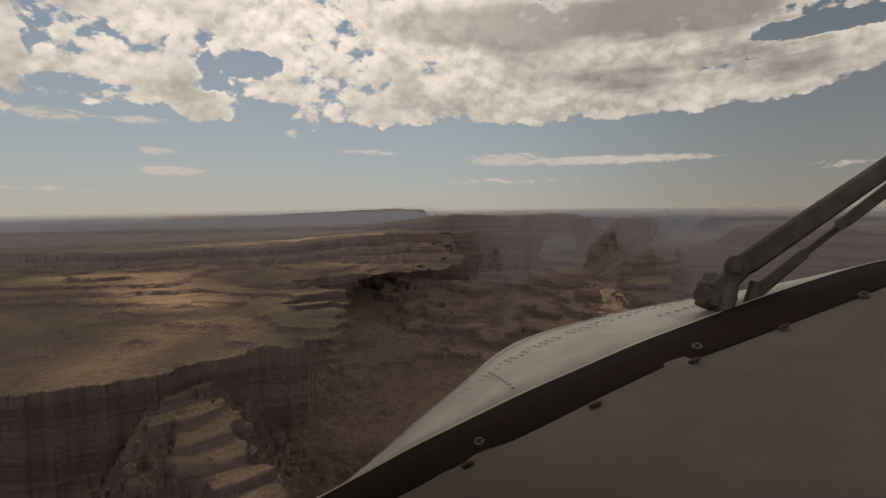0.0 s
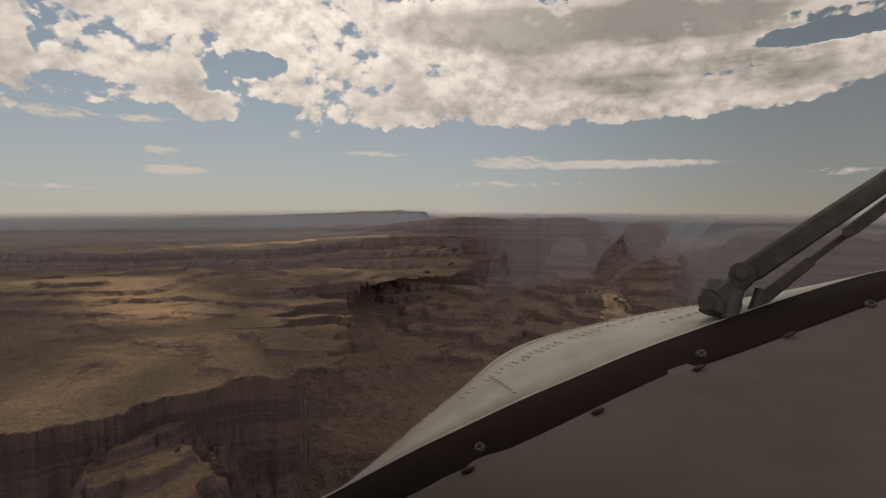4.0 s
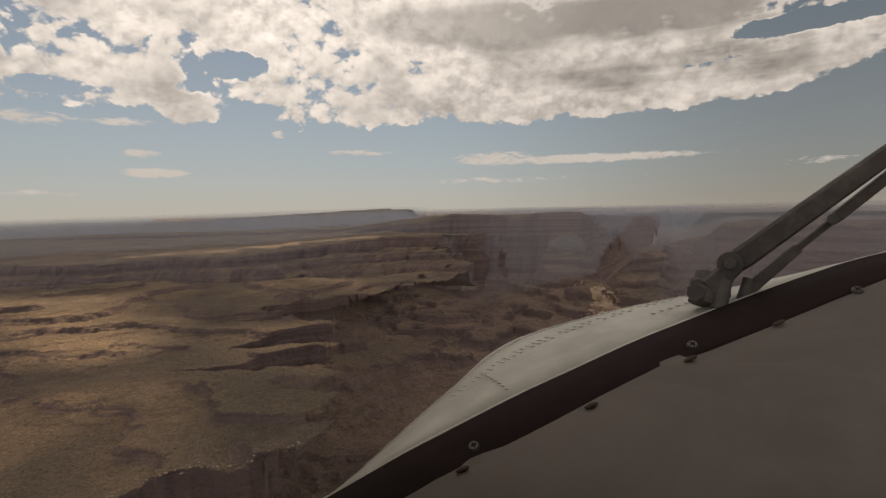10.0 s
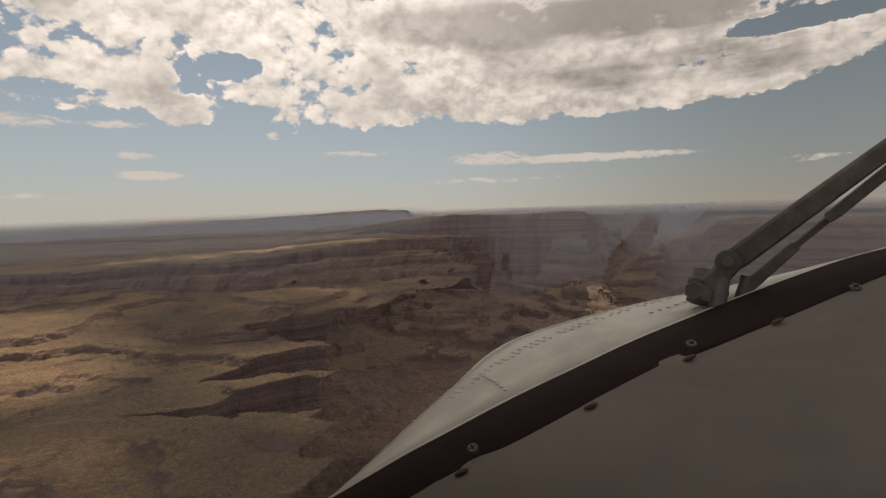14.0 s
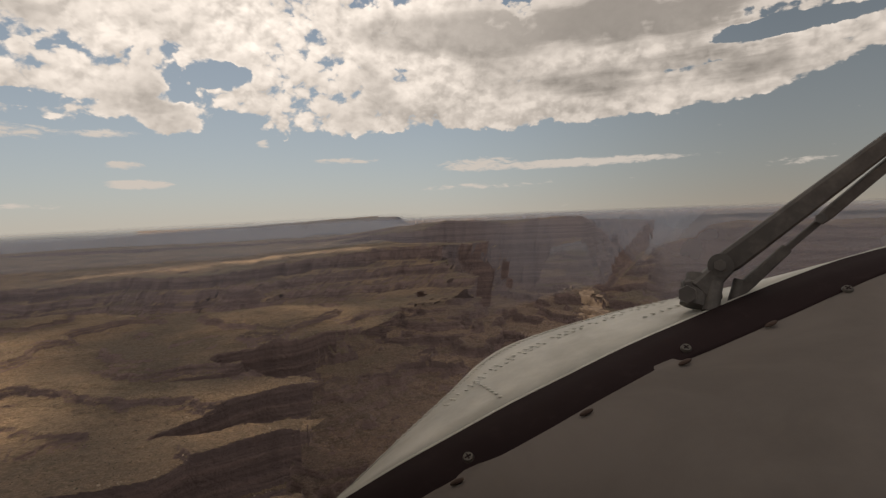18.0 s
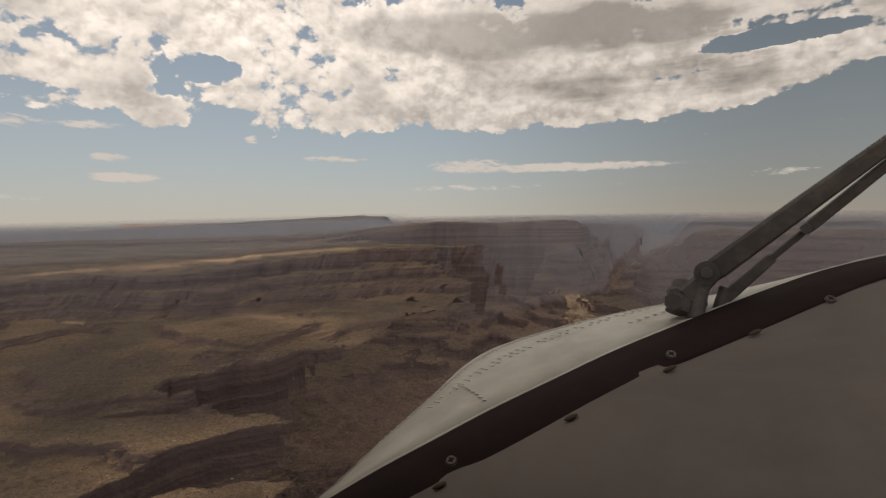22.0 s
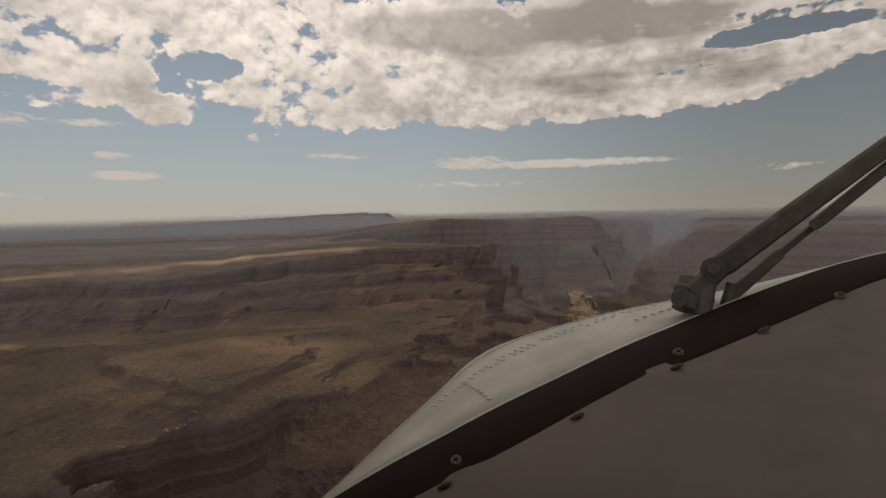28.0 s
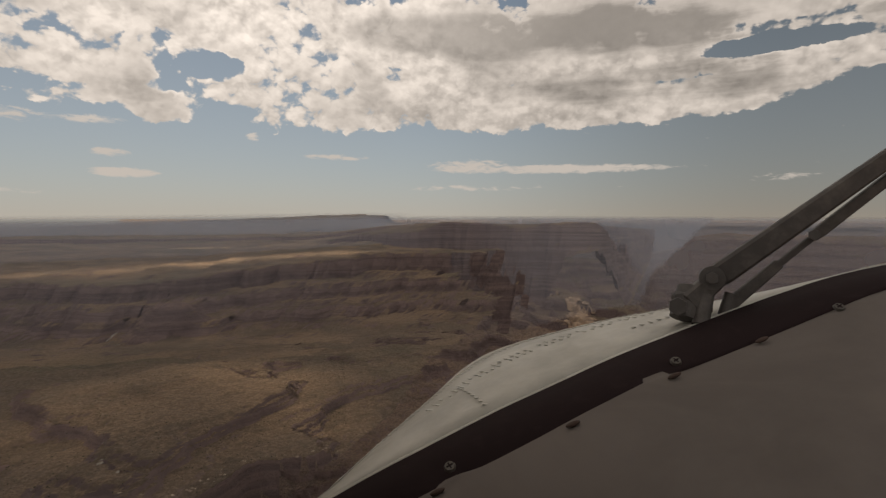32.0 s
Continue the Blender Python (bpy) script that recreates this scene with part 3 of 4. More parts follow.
build_plateau()
build_gorge()
build_surround()


def build_scrub():
    """Dark desert shrubs and pale boulders, scattered over the benches and along the rims."""
    rng = np.random.RandomState(11)

    def sown(count, steep):
        y = 17 + 42 * rng.rand(count) ** 1.2
        x = 0.0 - (3 + 0.62 * y) * rng.rand(count) ** 1.4
        h = land_height(x, y)
        e = 0.14
        slope = np.hypot(land_height(x + e, y) - h, land_height(x, y + e) - h) / e
        near_rim = np.minimum(land_height(x - 0.25, y - 0.45), land_height(x + 0.3, y - 0.4)) < h - 0.55
        keep = near_rim & (slope < 1.5) if steep else (slope < 0.7) & (HILLS.many(x * 0.3, y * 0.3, 4) > -0.12)
        keep = keep & ~under_nose(x, y, h, 0.03)
        return x[keep], y[keep], h[keep]

    def clumps(name, places, low, high, mat, label, flat):
        corner = np.array([(1, 0, 0.1), (0.4, 0.9, 0), (-0.8, 0.6, 0.15), (-0.7, -0.7, 0), (0.5, -0.85, 0.1), (0.1, 0.0, 0.9)])
        tri = np.array([(0, 1, 5), (1, 2, 5), (2, 3, 5), (3, 4, 5), (4, 0, 5)])
        x, y, h = places
        n = len(x)
        size = low + (high - low) * rng.rand(n) ** 2
        turn = rng.rand(n) * 6.28
        c = corner[None] * (0.75 + 0.5 * rng.rand(n, 6, 1)) * size[:, None, None]
        c[:, :, 2] *= flat
        px = c[:, :, 0] * np.cos(turn)[:, None] - c[:, :, 1] * np.sin(turn)[:, None] + x[:, None]
        py = c[:, :, 0] * np.sin(turn)[:, None] + c[:, :, 1] * np.cos(turn)[:, None] + y[:, None]
        pz = c[:, :, 2] + h[:, None] - 0.2 * size[:, None]
        verts = np.stack([px, py, pz], -1).reshape(-1, 3) * LAND
        faces = (tri[None] + 6 * np.arange(n)[:, None, None]).reshape(-1, 3)
        me = bpy.data.meshes.new(name)
        me.from_pydata(verts.tolist(), [], faces.tolist())
        me.materials.append(mat)
        tagged(new(name, me), label, name.replace("_", " "), kind="stuff")

    green, n, sh = material("desert_shrub", (0.06, 0.055, 0.03), 0.9)
    isle = n.add("ShaderNodeNewGeometry").outputs["Random Per Island"]
    n.put(sh.inputs["Base Color"], n.mix(isle, (0.04, 0.036, 0.022, 1), (0.085, 0.072, 0.042, 1)))
    pale, n, sh = material("pale_boulder", (0.33, 0.26, 0.19), 0.9)
    isle = n.add("ShaderNodeNewGeometry").outputs["Random Per Island"]
    n.put(sh.inputs["Base Color"], n.mix(isle, (0.22, 0.16, 0.12, 1), (0.46, 0.37, 0.28, 1)))
    clumps("shrubs", sown(50000, False), 0.008, 0.026, green, "small dark shrubs scattered over the dry benches", 0.8)
    clumps("boulders", sown(30000, True), 0.012, 0.06, pale, "pale broken rock along the canyon rims", 0.7)


build_scrub()


# ---- clouds between the sun and the land ----
def build_cloud_deck(height, x0, x1, y0, y1, gaps, size):
    """A sheet of cloud that shades the land from x0, y0 to x1, y1, with gaps that let the sun through."""
    m = bpy.data.materials.new("cloud")
    m.use_nodes = True
    n = Nodes(m.node_tree)
    m.node_tree.nodes.clear()
    shift = SUNWARD * (height / SUNWARD.z)
    to_land = SUNWARD * ((height + 5.3 * LAND) / SUNWARD.z) - Vector((0, 0, 5.3 * LAND))
    p = n.scale(n.vec("SUBTRACT", n.add("ShaderNodeNewGeometry").outputs["Position"], tuple(to_land)), 1 / LAND)
    x, y, z = n.xyz(p)
    rag = n.math("MULTIPLY", n.math("SUBTRACT", n.noise(p, 0.8 / size, 6.0, 0.65), 0.5), 2.6)
    gap = n.math("SUBTRACT", n.noise(p, 0.10 / size, 4.0, 0.55), 0.80)
    for a, e, wa, we in gaps:
        gap = n.math("MAXIMUM", gap, n.blob(x, y, a, e, wa, we, 1.3))
    clear = n.step(n.math("ADD", gap, rag), 0.32, 0.75, 0.0, 0.9)
    white = n.add("ShaderNodeBsdfDiffuse")
    white.inputs["Color"].default_value = (0.85, 0.85, 0.85, 1)
    open_air = n.add("ShaderNodeBsdfTransparent")
    both = n.add("ShaderNodeMixShader")
    n.put(both.inputs[0], clear)
    # part of the sunlight seeps through the cloud
    through_cloud = n.add("ShaderNodeBsdfTranslucent")
    through_cloud.inputs["Color"].default_value = (0.80, 0.86, 0.95, 1)
    body = n.add("ShaderNodeMixShader")
    body.inputs[0].default_value = 0.40
    n.t.links.new(white.outputs[0], body.inputs[1])
    n.t.links.new(through_cloud.outputs[0], body.inputs[2])
    n.t.links.new(body.outputs[0], both.inputs[1])
    n.t.links.new(open_air.outputs[0], both.inputs[2])
    out = n.add("ShaderNodeOutputMaterial")
    n.t.links.new(both.outputs[0], out.inputs[0])
    cols, rows = 40, 40
    gx, gy = np.meshgrid(np.linspace(x0, x1, cols), np.linspace(y0, y1, rows))
    lump = HILLS.many(gx * 0.05 / size, gy * 0.05 / size, 3) * 4 * size
    verts = np.stack([gx * LAND + shift.x, gy * LAND + shift.y, lump * LAND + shift.z], -1).reshape(-1, 3)
    ob = grid_mesh("cloud", verts, rows, cols, m)
    tagged(ob, "broken white cloud layer high above the plateau", "cloud", "clouds overhead", kind="stuff")


build_cloud_deck(0.5, -420, 330, -40, 290, (
    (-19, 40.5, 8, 4), (-13.5, 36, 5, 2.6), (-8.8, 27.5, 1.5, 1.5), (-10.0, 23.6, 1.6, 1.5), (-10, 19.7, 2.0, 1.3), (-11.8, 34, 3.6, 3.0),
    (-4.6, 33.2, 3.6, 1.0), (-1.3, 28.4, 1.8, 0.8), (3, 38, 2.4, 3), (-15, 54, 4, 2.4), (-6.2, 43.6, 1.6, 1.0), (-8, 84, 16, 3.4),
    (-24, 80, 9, 2.5), (-0.6, 44.6, 1.9, 1.4), (-3.2, 47.0, 2.2, 1.2), (-5.0, 20.0, 1.3, 1.9), (-10.5, 68.6, 2.4, 0.9), (-6.0, 24.0, 1.7, 0.8), (-26, 128, 30, 3.6)), 1.0)
build_cloud_deck(1.5, -1700, 1250, 280, 1200, ((-150, 520, 90, 25), (-300, 700, 160, 30)), 8.0)
build_cloud_deck(6.0, -5200, 4700, 1100, 4600, (), 30.0)


# ---- haze over the far country, imitated by tinted sheets ----
def build_haze_scrim(distance, a0, a1, low, high, amount, fade, tint=(0.62, 0.64, 0.72)):
    """A thin curved sheet, tinted to imitate haze, standing across the view."""
    m = bpy.data.materials.new("haze_scrim")
    m.use_nodes = True
    n = Nodes(m.node_tree)
    m.node_tree.nodes.clear()
    p = n.scale(n.add("ShaderNodeNewGeometry").outputs["Position"], 1 / LAND / distance)
    x, y, z = n.xyz(p)
    az = n.math("MULTIPLY", n.math("ARCTAN2", x, y), 180 / math.pi)
    # the haze tint follows the dip of the country to the west
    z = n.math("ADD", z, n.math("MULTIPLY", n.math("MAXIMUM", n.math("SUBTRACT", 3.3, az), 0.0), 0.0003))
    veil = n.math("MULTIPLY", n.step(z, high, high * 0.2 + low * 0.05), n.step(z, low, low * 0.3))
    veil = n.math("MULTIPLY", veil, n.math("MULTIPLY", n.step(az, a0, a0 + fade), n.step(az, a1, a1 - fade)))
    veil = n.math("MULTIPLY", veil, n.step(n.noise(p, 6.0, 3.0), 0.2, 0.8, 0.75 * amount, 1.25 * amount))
    # pale blue diffuse colour mixed over clear sheet stands in for hazy air
    scrim = n.add("ShaderNodeBsdfDiffuse")
    scrim.inputs["Color"].default_value = (*tint, 1)
    open_air = n.add("ShaderNodeBsdfTransparent")
    both = n.add("ShaderNodeMixShader")
    n.put(both.inputs[0], veil)
    n.t.links.new(open_air.outputs[0], both.inputs[1])
    n.t.links.new(scrim.outputs[0], both.inputs[2])
    out = n.add("ShaderNodeOutputMaterial")
    n.t.links.new(both.outputs[0], out.inputs[0])
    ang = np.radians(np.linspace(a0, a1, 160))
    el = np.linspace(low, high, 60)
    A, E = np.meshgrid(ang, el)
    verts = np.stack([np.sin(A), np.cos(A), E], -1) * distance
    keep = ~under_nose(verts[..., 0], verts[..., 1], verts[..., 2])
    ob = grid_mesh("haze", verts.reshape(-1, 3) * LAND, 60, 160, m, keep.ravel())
    tagged(ob, "thin bluish scrim imitating haze over distant canyon country", "haze", "haze banks", kind="stuff")


# added sheets; the near ones also lift dark tones and add blue
build_haze_scrim(62, -50, 6, -0.13, 0.002, 0.15, 14, (0.60, 0.65, 0.78))
build_haze_scrim(100, 4, 50, -0.2, 0.004, 0.26, 12, (0.58, 0.62, 0.73))
build_haze_scrim(105, -50, 12, -0.09, 0.002, 0.25, 12, (0.60, 0.65, 0.78))
build_haze_scrim(190, 8, 50, -0.13, 0.004, 0.28, 8, (0.60, 0.64, 0.75))
build_haze_scrim(240, -50, 12, -0.06, 0.002, 0.38, 8, (0.60, 0.65, 0.78))
build_haze_scrim(300, 10, 50, -0.08, 0.006, 0.34, 6, (0.60, 0.65, 0.76))
build_haze_scrim(1420, -50, 9, -0.07, 0.0115, 0.62, 6, (0.60, 0.66, 0.78))
build_haze_scrim(1566, 28, 76, -0.25, 0.004, 0.30, 6)
build_haze_scrim(2320, 3, 76, -0.13, 0.004, 0.36, 8)
build_haze_scrim(3335, 3, 76, -0.07, 0.006, 0.48, 8)

# ---- aircraft ----
AIRCRAFT = new("aircraft_nose")
AIRCRAFT.matrix_world = SEAT
tagged(AIRCRAFT, "grey riveted aircraft nose with black windscreen frame", "aircraft")


def part(name, bm, mat, parent, label=""):
    me = bpy.data.meshes.new(name)
    bm.to_mesh(me)
    bm.free()
    me.materials.append(mat)
    ob = new(name, me)
    ob.parent = parent
    if label:
        ob["label"] = label
    return ob


def spline(points, n):
    """A smooth curve through a few points."""
    pts = [Vector(p) for p in points]
    pts = [pts[0] * 2 - pts[1]] + pts + [pts[-1] * 2 - pts[-2]]
    out, spans = [], len(pts) - 3
    for i in range(n):
        s = i / (n - 1) * spans
        k = min(int(s), spans - 1)
        t = s - k
        a, b, c, d = pts[k:k + 4]
        out.append(0.5 * ((2 * b) + (c - a) * t + (2 * a - 5 * b + 4 * c - d) * t * t + (3 * b - a - 3 * c + d) * t ** 3))
    return out


def loft(curves, thickness=0.0, smooth_shade=True):
    """A skin across curves of equal length, with a back side."""
    bm = bmesh.new()
    rows = [[bm.verts.new(p) for p in c] for c in curves]
    for r0, r1 in zip(rows, rows[1:]):
        for i in range(len(r0) - 1):
            bm.faces.new((r0[i], r0[i + 1], r1[i + 1], r1[i]))
    bmesh.ops.recalc_face_normals(bm, faces=bm.faces)
    if thickness:
        bmesh.ops.solidify(bm, geom=bm.faces[:], thickness=thickness)
        bmesh.ops.recalc_face_normals(bm, faces=bm.faces)
    for f in bm.faces:
        f.smooth = smooth_shade
    return bm


def blend(a, b, f, lift=0.0, up=Vector((0, 0, 1))):
    return [p.lerp(q, f) + up * lift for p, q in zip(a, b)]


def build_nose():
    paint, n, sh = material("grey_aircraft_paint", (0.52, 0.51, 0.47), 0.45)
    tc = n.add("ShaderNodeTexCoord").outputs["Object"]
    wear = n.step(n.noise(tc, 9.0, 6.0, 0.65), 0.35, 0.7)
    n.put(sh.inputs["Base Color"], n.mix(wear, (0.54, 0.525, 0.475, 1), (0.40, 0.39, 0.352, 1)))
    n.put(sh.inputs["Roughness"], n.step(n.noise(tc, 30.0, 4.0), 0.3, 0.7, 0.35, 0.6))
    rough_relief(n, sh, n.noise(tc, 14.0, 3.0), 0.25, 0.004)
    black, n, sh = material("black_frame_paint", (0.018, 0.012, 0.013), 0.85)
    sh.inputs["Specular IOR Level"].default_value = 0.06
    tc = n.add("ShaderNodeTexCoord").outputs["Object"]
    n.put(sh.inputs["Base Color"], n.mix(n.step(n.noise(tc, 40.0, 5.0, 0.7), 0.5, 0.85), (0.026, 0.0175, 0.0185, 1), (0.036, 0.025, 0.026, 1)))
    dash, n, sh = material("grey_brown_glareshield", (0.10, 0.088, 0.075), 0.85)
    sh.inputs["Specular IOR Level"].default_value = 0.2
    tc = n.add("ShaderNodeTexCoord").outputs["Object"]
    n.put(sh.inputs["Base Color"], n.mix(n.step(n.noise(tc, 5.0, 6.0, 0.6, 0.6), 0.35, 0.7), (0.165, 0.145, 0.133, 1), (0.125, 0.109, 0.10, 1)))
    rough_relief(n, sh, n.noise(tc, 60.0, 4.0), 0.15, 0.001)
    steel, n, sh = material("worn_steel", (0.12, 0.11, 0.10), 0.5, 0.6)
    rust, n, sh = material("rusty_clip", (0.055, 0.032, 0.024), 0.8)

    count = 64
    inner = spline([(-0.2136, 0.5800, -0.3254), (-0.1278, 0.6000, -0.2833), (-0.0549, 0.6100, -0.2443), (0.0106, 0.6200, -0.2131), (0.0789, 0.6350, -0.1829), (0.1503, 0.6500, -0.1545), (0.2250, 0.6650, -0.1246), (0.3029, 0.6800, -0.0976), (0.3840, 0.6950, -0.0699), (0.4683, 0.7100, -0.0433), (0.5519, 0.7200, -0.0193), (0.6782, 0.7400, 0.0032), (0.9737, 0.7800, 0.0468)], count)
    outer = spline([(-0.2306, 0.6000, -0.3655), (-0.1456, 0.6600, -0.3159), (-0.0684, 0.7600, -0.2718), (0.0099, 0.8400, -0.2221), (0.0629, 0.8900, -0.1868), (0.1255, 0.9300, -0.1623), (0.2243, 0.9700, -0.1423), (0.3421, 0.9800, -0.1175), (0.4333, 0.9500, -0.0987), (0.4862, 0.8800, -0.0782), (0.5276, 0.8000, -0.0505), (0.6727, 0.7700, -0.0008), (0.9987, 0.8000, 0.0522)], count)
    skins = [[p.lerp(q, f) + Vector((0, 0, 0.052 * (q - p).length * math.sin(math.pi * f))) for p, q in zip(inner, outer)] for f in (0, 0.15, 0.3, 0.45, 0.6, 0.75, 0.88, 0.96, 1.0)]
    below = [p + Vector((0.03, -0.02, -0.05)) for p in outer]
    deep = [p + Vector((0.10, -0.12, -0.30)) for p in outer]
    part("cowl", loft(skins + [below, deep], 0.0015), paint, AIRCRAFT, "light grey painted cowl with rows of rivets")

    # rivets in rows along the cowl
    head = bmesh.new()
    bmesh.ops.create_uvsphere(head, u_segments=8, v_segments=4, radius=0.0019)
    bmesh.ops.scale(head, vec=(2.3, 1.5, 0.4), verts=head.verts)
    me = bpy.data.meshes.new("rivet")
    head.to_mesh(me)
    head.free()
    me.materials.append(paint)

    def surface(s, f):
        a = s * (count - 1)
        i = min(int(a), count - 2)
        p = inner[i].lerp(inner[i + 1], a - i)
        q = outer[i].lerp(outer[i + 1], a - i)
        return p.lerp(q, f) + Vector((0, 0, 0.052 * (q - p).length * math.sin(math.pi * f)))

    spots = [(0.17 + 0.0080 * i, 0.80 - 0.1 * abs(0.45 - i / 70)) for i in range(66)]
    spots += [(0.24 + 0.0115 * i, 0.52) for i in range(38) if i % 7 != 3] + [(0.245 + 0.0115 * i, 0.46) for i in range(38) if i % 5 != 2]
    spots += [(0.325 - 0.004 * i, 0.10 + 0.055 * i) for i in range(8)] + [(0.56 + 0.012 * i, 0.25) for i in range(8)]
    for s, f in spots:
        ob = new("rivet", me)
        ob.parent = AIRCRAFT
        ob.location = surface(s, f) + Vector((0, 0, 0.0012))
    # raised bead of sealant dabs along the outer seam
    bead = [[surface(s / 119, 0.86 + w) + Vector((0, 0, 0.0008 + 0.0022 * h * (0.75 + 0.25 * math.sin(s * 2.3)))) for s in range(10, 112)] for w, h in ((-0.018, 0), (-0.008, 0.8), (0.0, 1), (0.008, 0.8), (0.018, 0))]
    part("seam_bead", loft(bead, 0.0006), paint, AIRCRAFT)

    # black frame along the foot of the windscreen
    low = spline([(-0.1271, 0.5300, -0.3087), (-0.0225, 0.5400, -0.2550), (0.0093, 0.5450, -0.2375), (0.0595, 0.5500, -0.2149), (0.1295, 0.5600, -0.1823), (0.1928, 0.5700, -0.1520), (0.2521, 0.5800, -0.1267), (0.3007, 0.5900, -0.1143), (0.3572, 0.6000, -0.0957), (0.4154, 0.6100, -0.0751), (0.4753, 0.6200, -0.0538), (0.5774, 0.6300, -0.0196), (0.8239, 0.6600, 0.0290)], count)
    top = [p + Vector((0, -0.01, 0.001)) for p in inner]
    # bottom edge swells round each screw
    lobes = []
    for i, p in enumerate(low):
        s = i / (count - 1)
        swell = sum(math.exp(-((s - c) / 0.03) ** 2) for c in (0.21, 0.5))
        lobes.append(p + Vector((0.003, 0, -0.005)) * swell)
    rows = [top, blend(top, lobes, 0.03, 0.003), blend(top, lobes, 0.5, 0.004), blend(top, lobes, 0.96, 0.003), lobes, [p + Vector((0, 0.004, -0.012)) for p in lobes]]
    part("windscreen_frame", loft(rows, 0.002), black, AIRCRAFT, "black painted metal windscreen frame")
    seal = [top, [p + Vector((0, 0.004, 0.002)) for p in top], [p + Vector((0, 0.010, 0.0005)) for p in top]]
    part("sealant", loft(seal, 0.001), paint, AIRCRAFT)

    # glareshield under the windscreen
    far_edge = [p + Vector((-0.01, 0.01, -0.006)) for p in low]
    near = spline([(-0.2280, 0.4400, -0.3811), (-0.0788, 0.4000, -0.3208), (0.0447, 0.3600, -0.2733), (0.1470, 0.3300, -0.2399), (0.2453, 0.3200, -0.2121), (0.3699, 0.3400, -0.1889), (0.6064, 0.4000, -0.1109)], count)
    rows = [blend(far_edge, near, f, 0.012 * math.sin(math.pi * f)) for f in (0, 0.06, 0.2, 0.4, 0.6, 0.8, 1.0)]
    part("glareshield", loft(rows, 0.004), dash, AIRCRAFT, "matt grey-brown glareshield top")

    def screw(p, size):
        bm = bmesh.new()
        bmesh.ops.create_cone(bm, cap_ends=True, segments=20, radius1=size, radius2=size * 0.8, depth=0.003)
        ob = part("screw", bm, steel, AIRCRAFT, "steel cross-head screw")
        ob.location = p
        ob.rotation_euler = (radians(35), radians(-14), 0)
        for turn in (0, 90):
            slot = bmesh.new()
            bmesh.ops.create_cube(slot, size=1)
            bmesh.ops.scale(slot, vec=(size * 1.1, size * 0.22, 0.0012), verts=slot.verts)
            bmesh.ops.rotate(slot, matrix=Matrix.Rotation(radians(turn + 20), 3, "Z"), verts=slot.verts)
            bmesh.ops.translate(slot, vec=(0, 0, 0.0014), verts=slot.verts)
            part("slot", slot, black, ob)

    for p in ((0.0242, 0.5520, -0.2139), (0.2743, 0.6000, -0.1150), (0.4454, 0.6450, -0.0642), (0.4740, 0.6200, -0.0538)):
        screw(Vector(p) + Vector((0, -0.004, 0.002)), 0.0062)
    for p in ((0.1478, 0.5500, -0.1690), (0.2615, 0.5720, -0.1237), (0.0120, 0.5350, -0.2314), (0.3701, 0.5950, -0.0879)):
        bm = bmesh.new()
        bmesh.ops.create_uvsphere(bm, u_segments=16, v_segments=8, radius=0.008)
        bmesh.ops.scale(bm, vec=(1.0, 0.45, 0.30), verts=bm.verts)
        ob = part("clip", bm, rust, AIRCRAFT, "small rusty frame clip")
        ob.location = p
        ob.rotation_euler = (0, radians(-24), 0)


build_nose()


def bar(bm, a, b, wide_a, wide_b, thick_a, thick_b, face=Vector((0, -1, 0.2))):
    """A tapered bar with bevelled edges from a to b."""
    a, b = Vector(a), Vector(b)
    axis = (b - a).normalized()
    side = axis.cross(face).normalized()
    depth = side.cross(axis).normalized()
    rings = []
    for f in (0.0, 0.04, 0.35, 0.7, 1.0):
        w = wide_a + (wide_b - wide_a) * f
        d = thick_a + (thick_b - thick_a) * f
        if f == 0.0:
            w, d = w * 0.8, d * 0.8
        c = a.lerp(b, f)
        ring = []
        for u, v in ((-1, -0.6), (-0.75, -1), (0.75, -1), (1, -0.6), (1, 0.6), (0.75, 1), (-0.75, 1), (-1, 0.6)):
            ring.append(bm.verts.new(c + side * (u * w / 2) + depth * (v * d / 2)))
        rings.append(ring)
    for r0, r1 in zip(rings, rings[1:]):
        for i in range(8):
            bm.faces.new((r0[i], r0[(i + 1) % 8], r1[(i + 1) % 8], r1[i]))
    bm.faces.new(rings[0])
    bm.faces.new(rings[-1][::-1])
    bmesh.ops.recalc_face_normals(bm, faces=bm.faces)
    return bm


def drum(a, b, radius, segs=20):
    a, b = Vector(a), Vector(b)
    bm = bmesh.new()
    bmesh.ops.create_cone(bm, cap_ends=True, segments=segs, radius1=radius, radius2=radius * 0.94, depth=(b - a).length)
    bmesh.ops.transform(bm, matrix=Matrix.Translation((a + b) / 2) @ (b - a).to_track_quat("Z", "Y").to_matrix().to_4x4(), verts=bm.verts)
    return bm


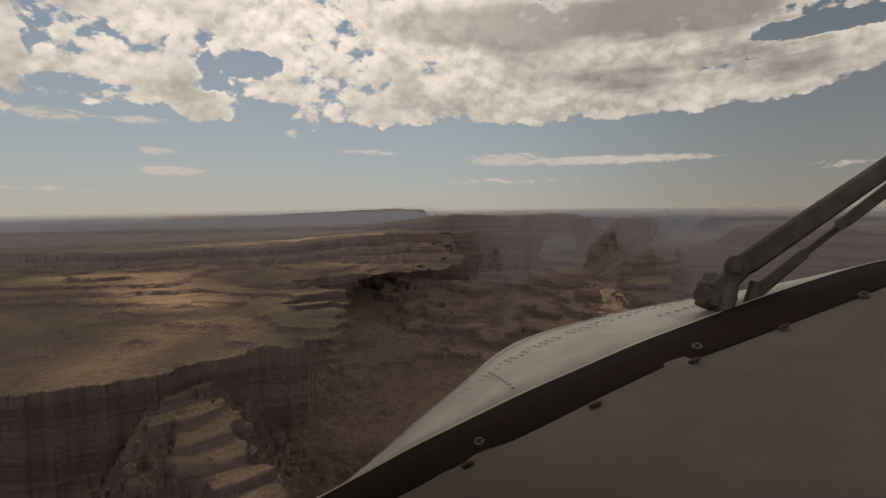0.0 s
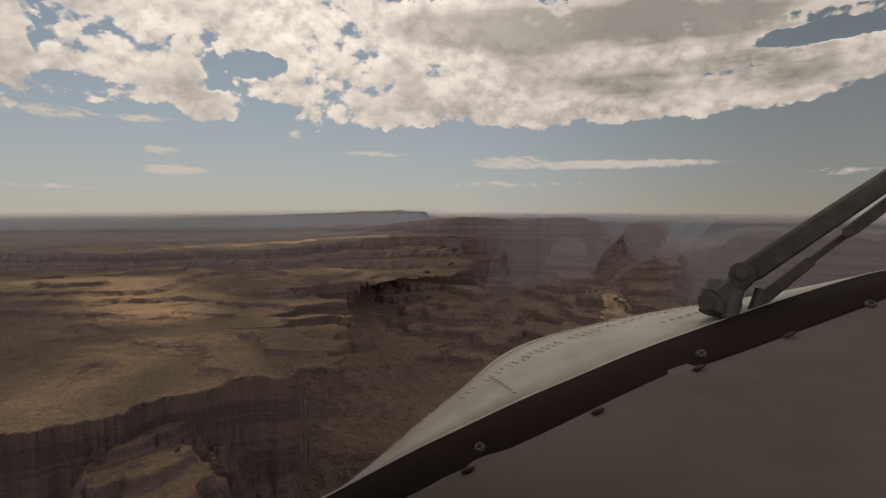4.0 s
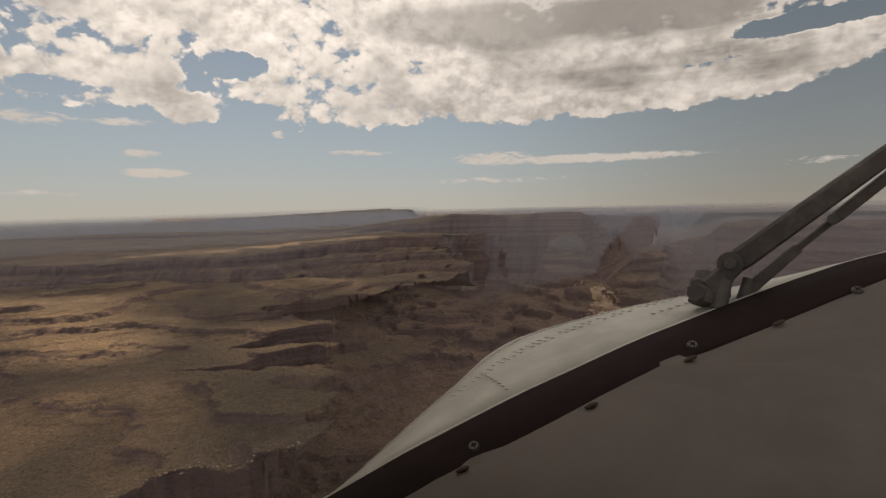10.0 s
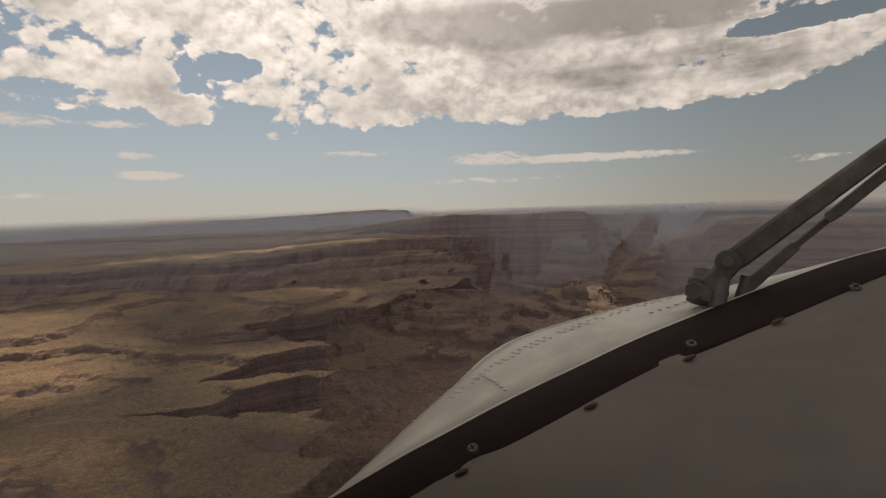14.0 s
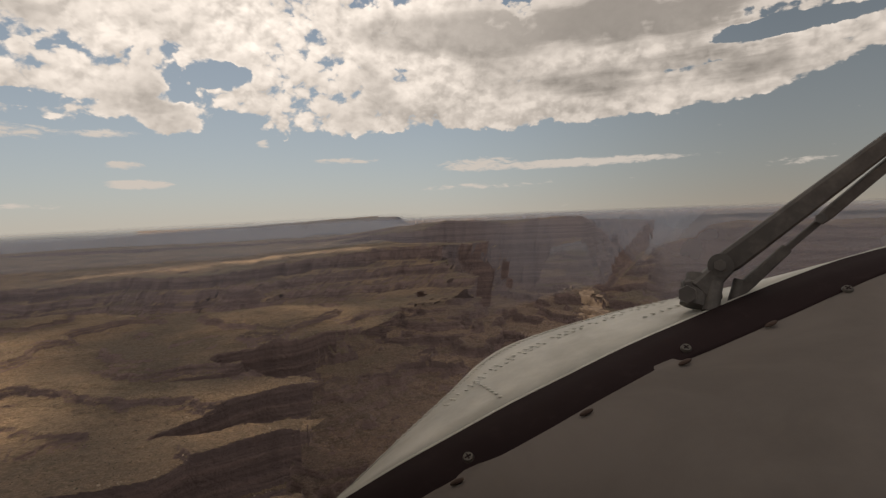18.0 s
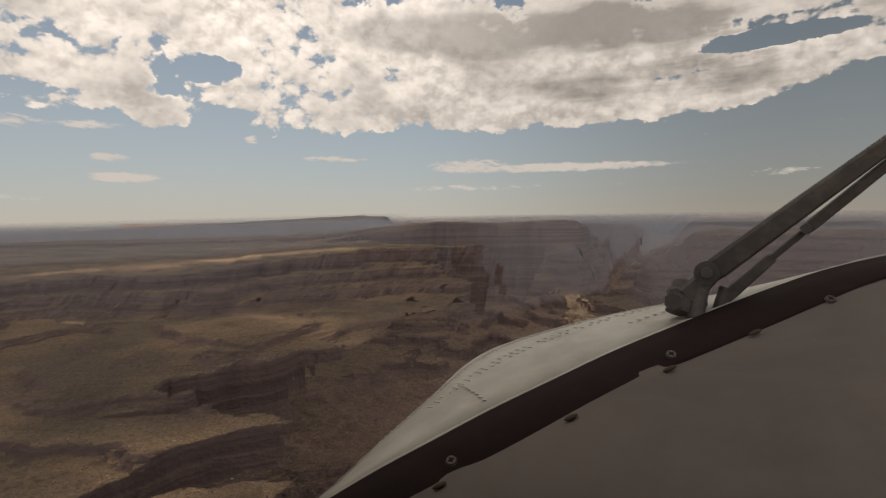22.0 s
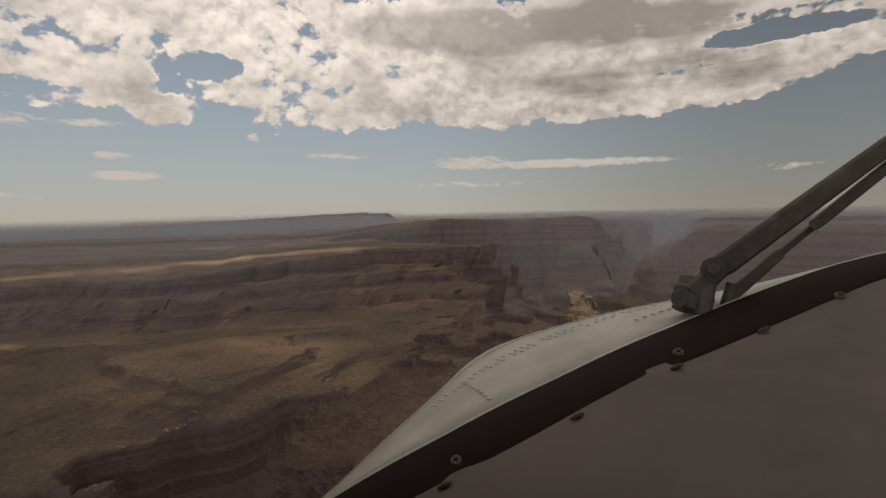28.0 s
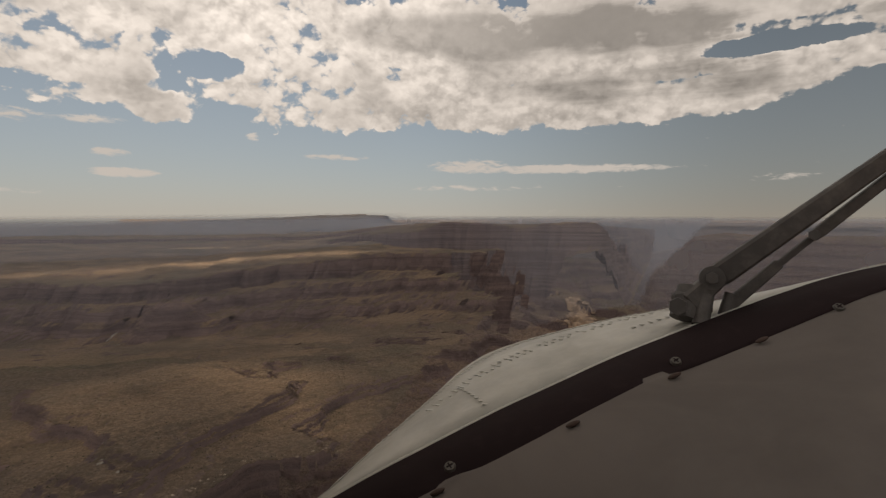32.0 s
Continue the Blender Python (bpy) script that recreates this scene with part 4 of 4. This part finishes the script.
def build_wiper():
    grey, n, sh = material("dull_dark_metal", (0.09, 0.082, 0.076), 0.6, 0.1)
    tc = n.add("ShaderNodeTexCoord").outputs["Object"]
    n.put(sh.inputs["Base Color"], n.mix(n.step(n.noise(tc, 30.0, 6.0, 0.7), 0.4, 0.75), (0.07, 0.063, 0.06, 1), (0.13, 0.118, 0.108, 1)))
    wiper = new("windscreen_wiper")
    wiper.matrix_world = SEAT
    tagged(wiper, "dark metal windscreen wiper arm on its pivot", "wiper")
    part("arm", bar(bmesh.new(), (0.3702, 0.7000, -0.0277), (0.6691, 0.5600, 0.2452), 0.031, 0.013, 0.014, 0.010), grey, wiper)
    part("link_rod", bar(bmesh.new(), (0.3927, 0.7000, -0.0607), (0.4456, 0.6800, -0.0036), 0.016, 0.013, 0.012, 0.010), grey, wiper)
    part("link_rod", bar(bmesh.new(), (0.4381, 0.6820, -0.0110), (0.4856, 0.6650, 0.0363), 0.008, 0.008, 0.008, 0.008), grey, wiper)
    part("link_rod", bar(bmesh.new(), (0.4778, 0.6660, 0.0299), (0.6691, 0.5600, 0.2380), 0.014, 0.010, 0.010, 0.008), grey, wiper)
    part("pivot_block", bar(bmesh.new(), (0.3254, 0.7100, -0.0601), (0.3657, 0.7000, -0.0532), 0.030, 0.034, 0.03, 0.03), grey, wiper)
    part("pivot_drum", drum((0.3328, 0.7000, -0.0779), (0.3466, 0.7100, -0.0388), 0.017), grey, wiper)
    part("pivot_bracket", bar(bmesh.new(), (0.3388, 0.7000, -0.0592), (0.3792, 0.7000, -0.0217), 0.030, 0.024, 0.024, 0.02), grey, wiper)
    part("hub", drum((0.3808, 0.7200, -0.0254), (0.3628, 0.6860, -0.0242), 0.0165), grey, wiper)
    part("post", drum((0.3476, 0.6850, -0.0843), (0.3601, 0.6950, -0.0476), 0.0105), grey, wiper)
    part("post", drum((0.3867, 0.7000, -0.0742), (0.3957, 0.7000, -0.0442), 0.008), grey, wiper)
    part("bolt", drum((0.3183, 0.6850, -0.0609), (0.3113, 0.6700, -0.0595), 0.012, 6), grey, wiper)
    part("bolt", drum((0.3607, 0.6820, -0.0241), (0.3554, 0.6720, -0.0237), 0.008, 6), grey, wiper)
    part("bolt", drum((0.4763, 0.6600, 0.0332), (0.4676, 0.6480, 0.0326), 0.007, 6), grey, wiper)


build_wiper()
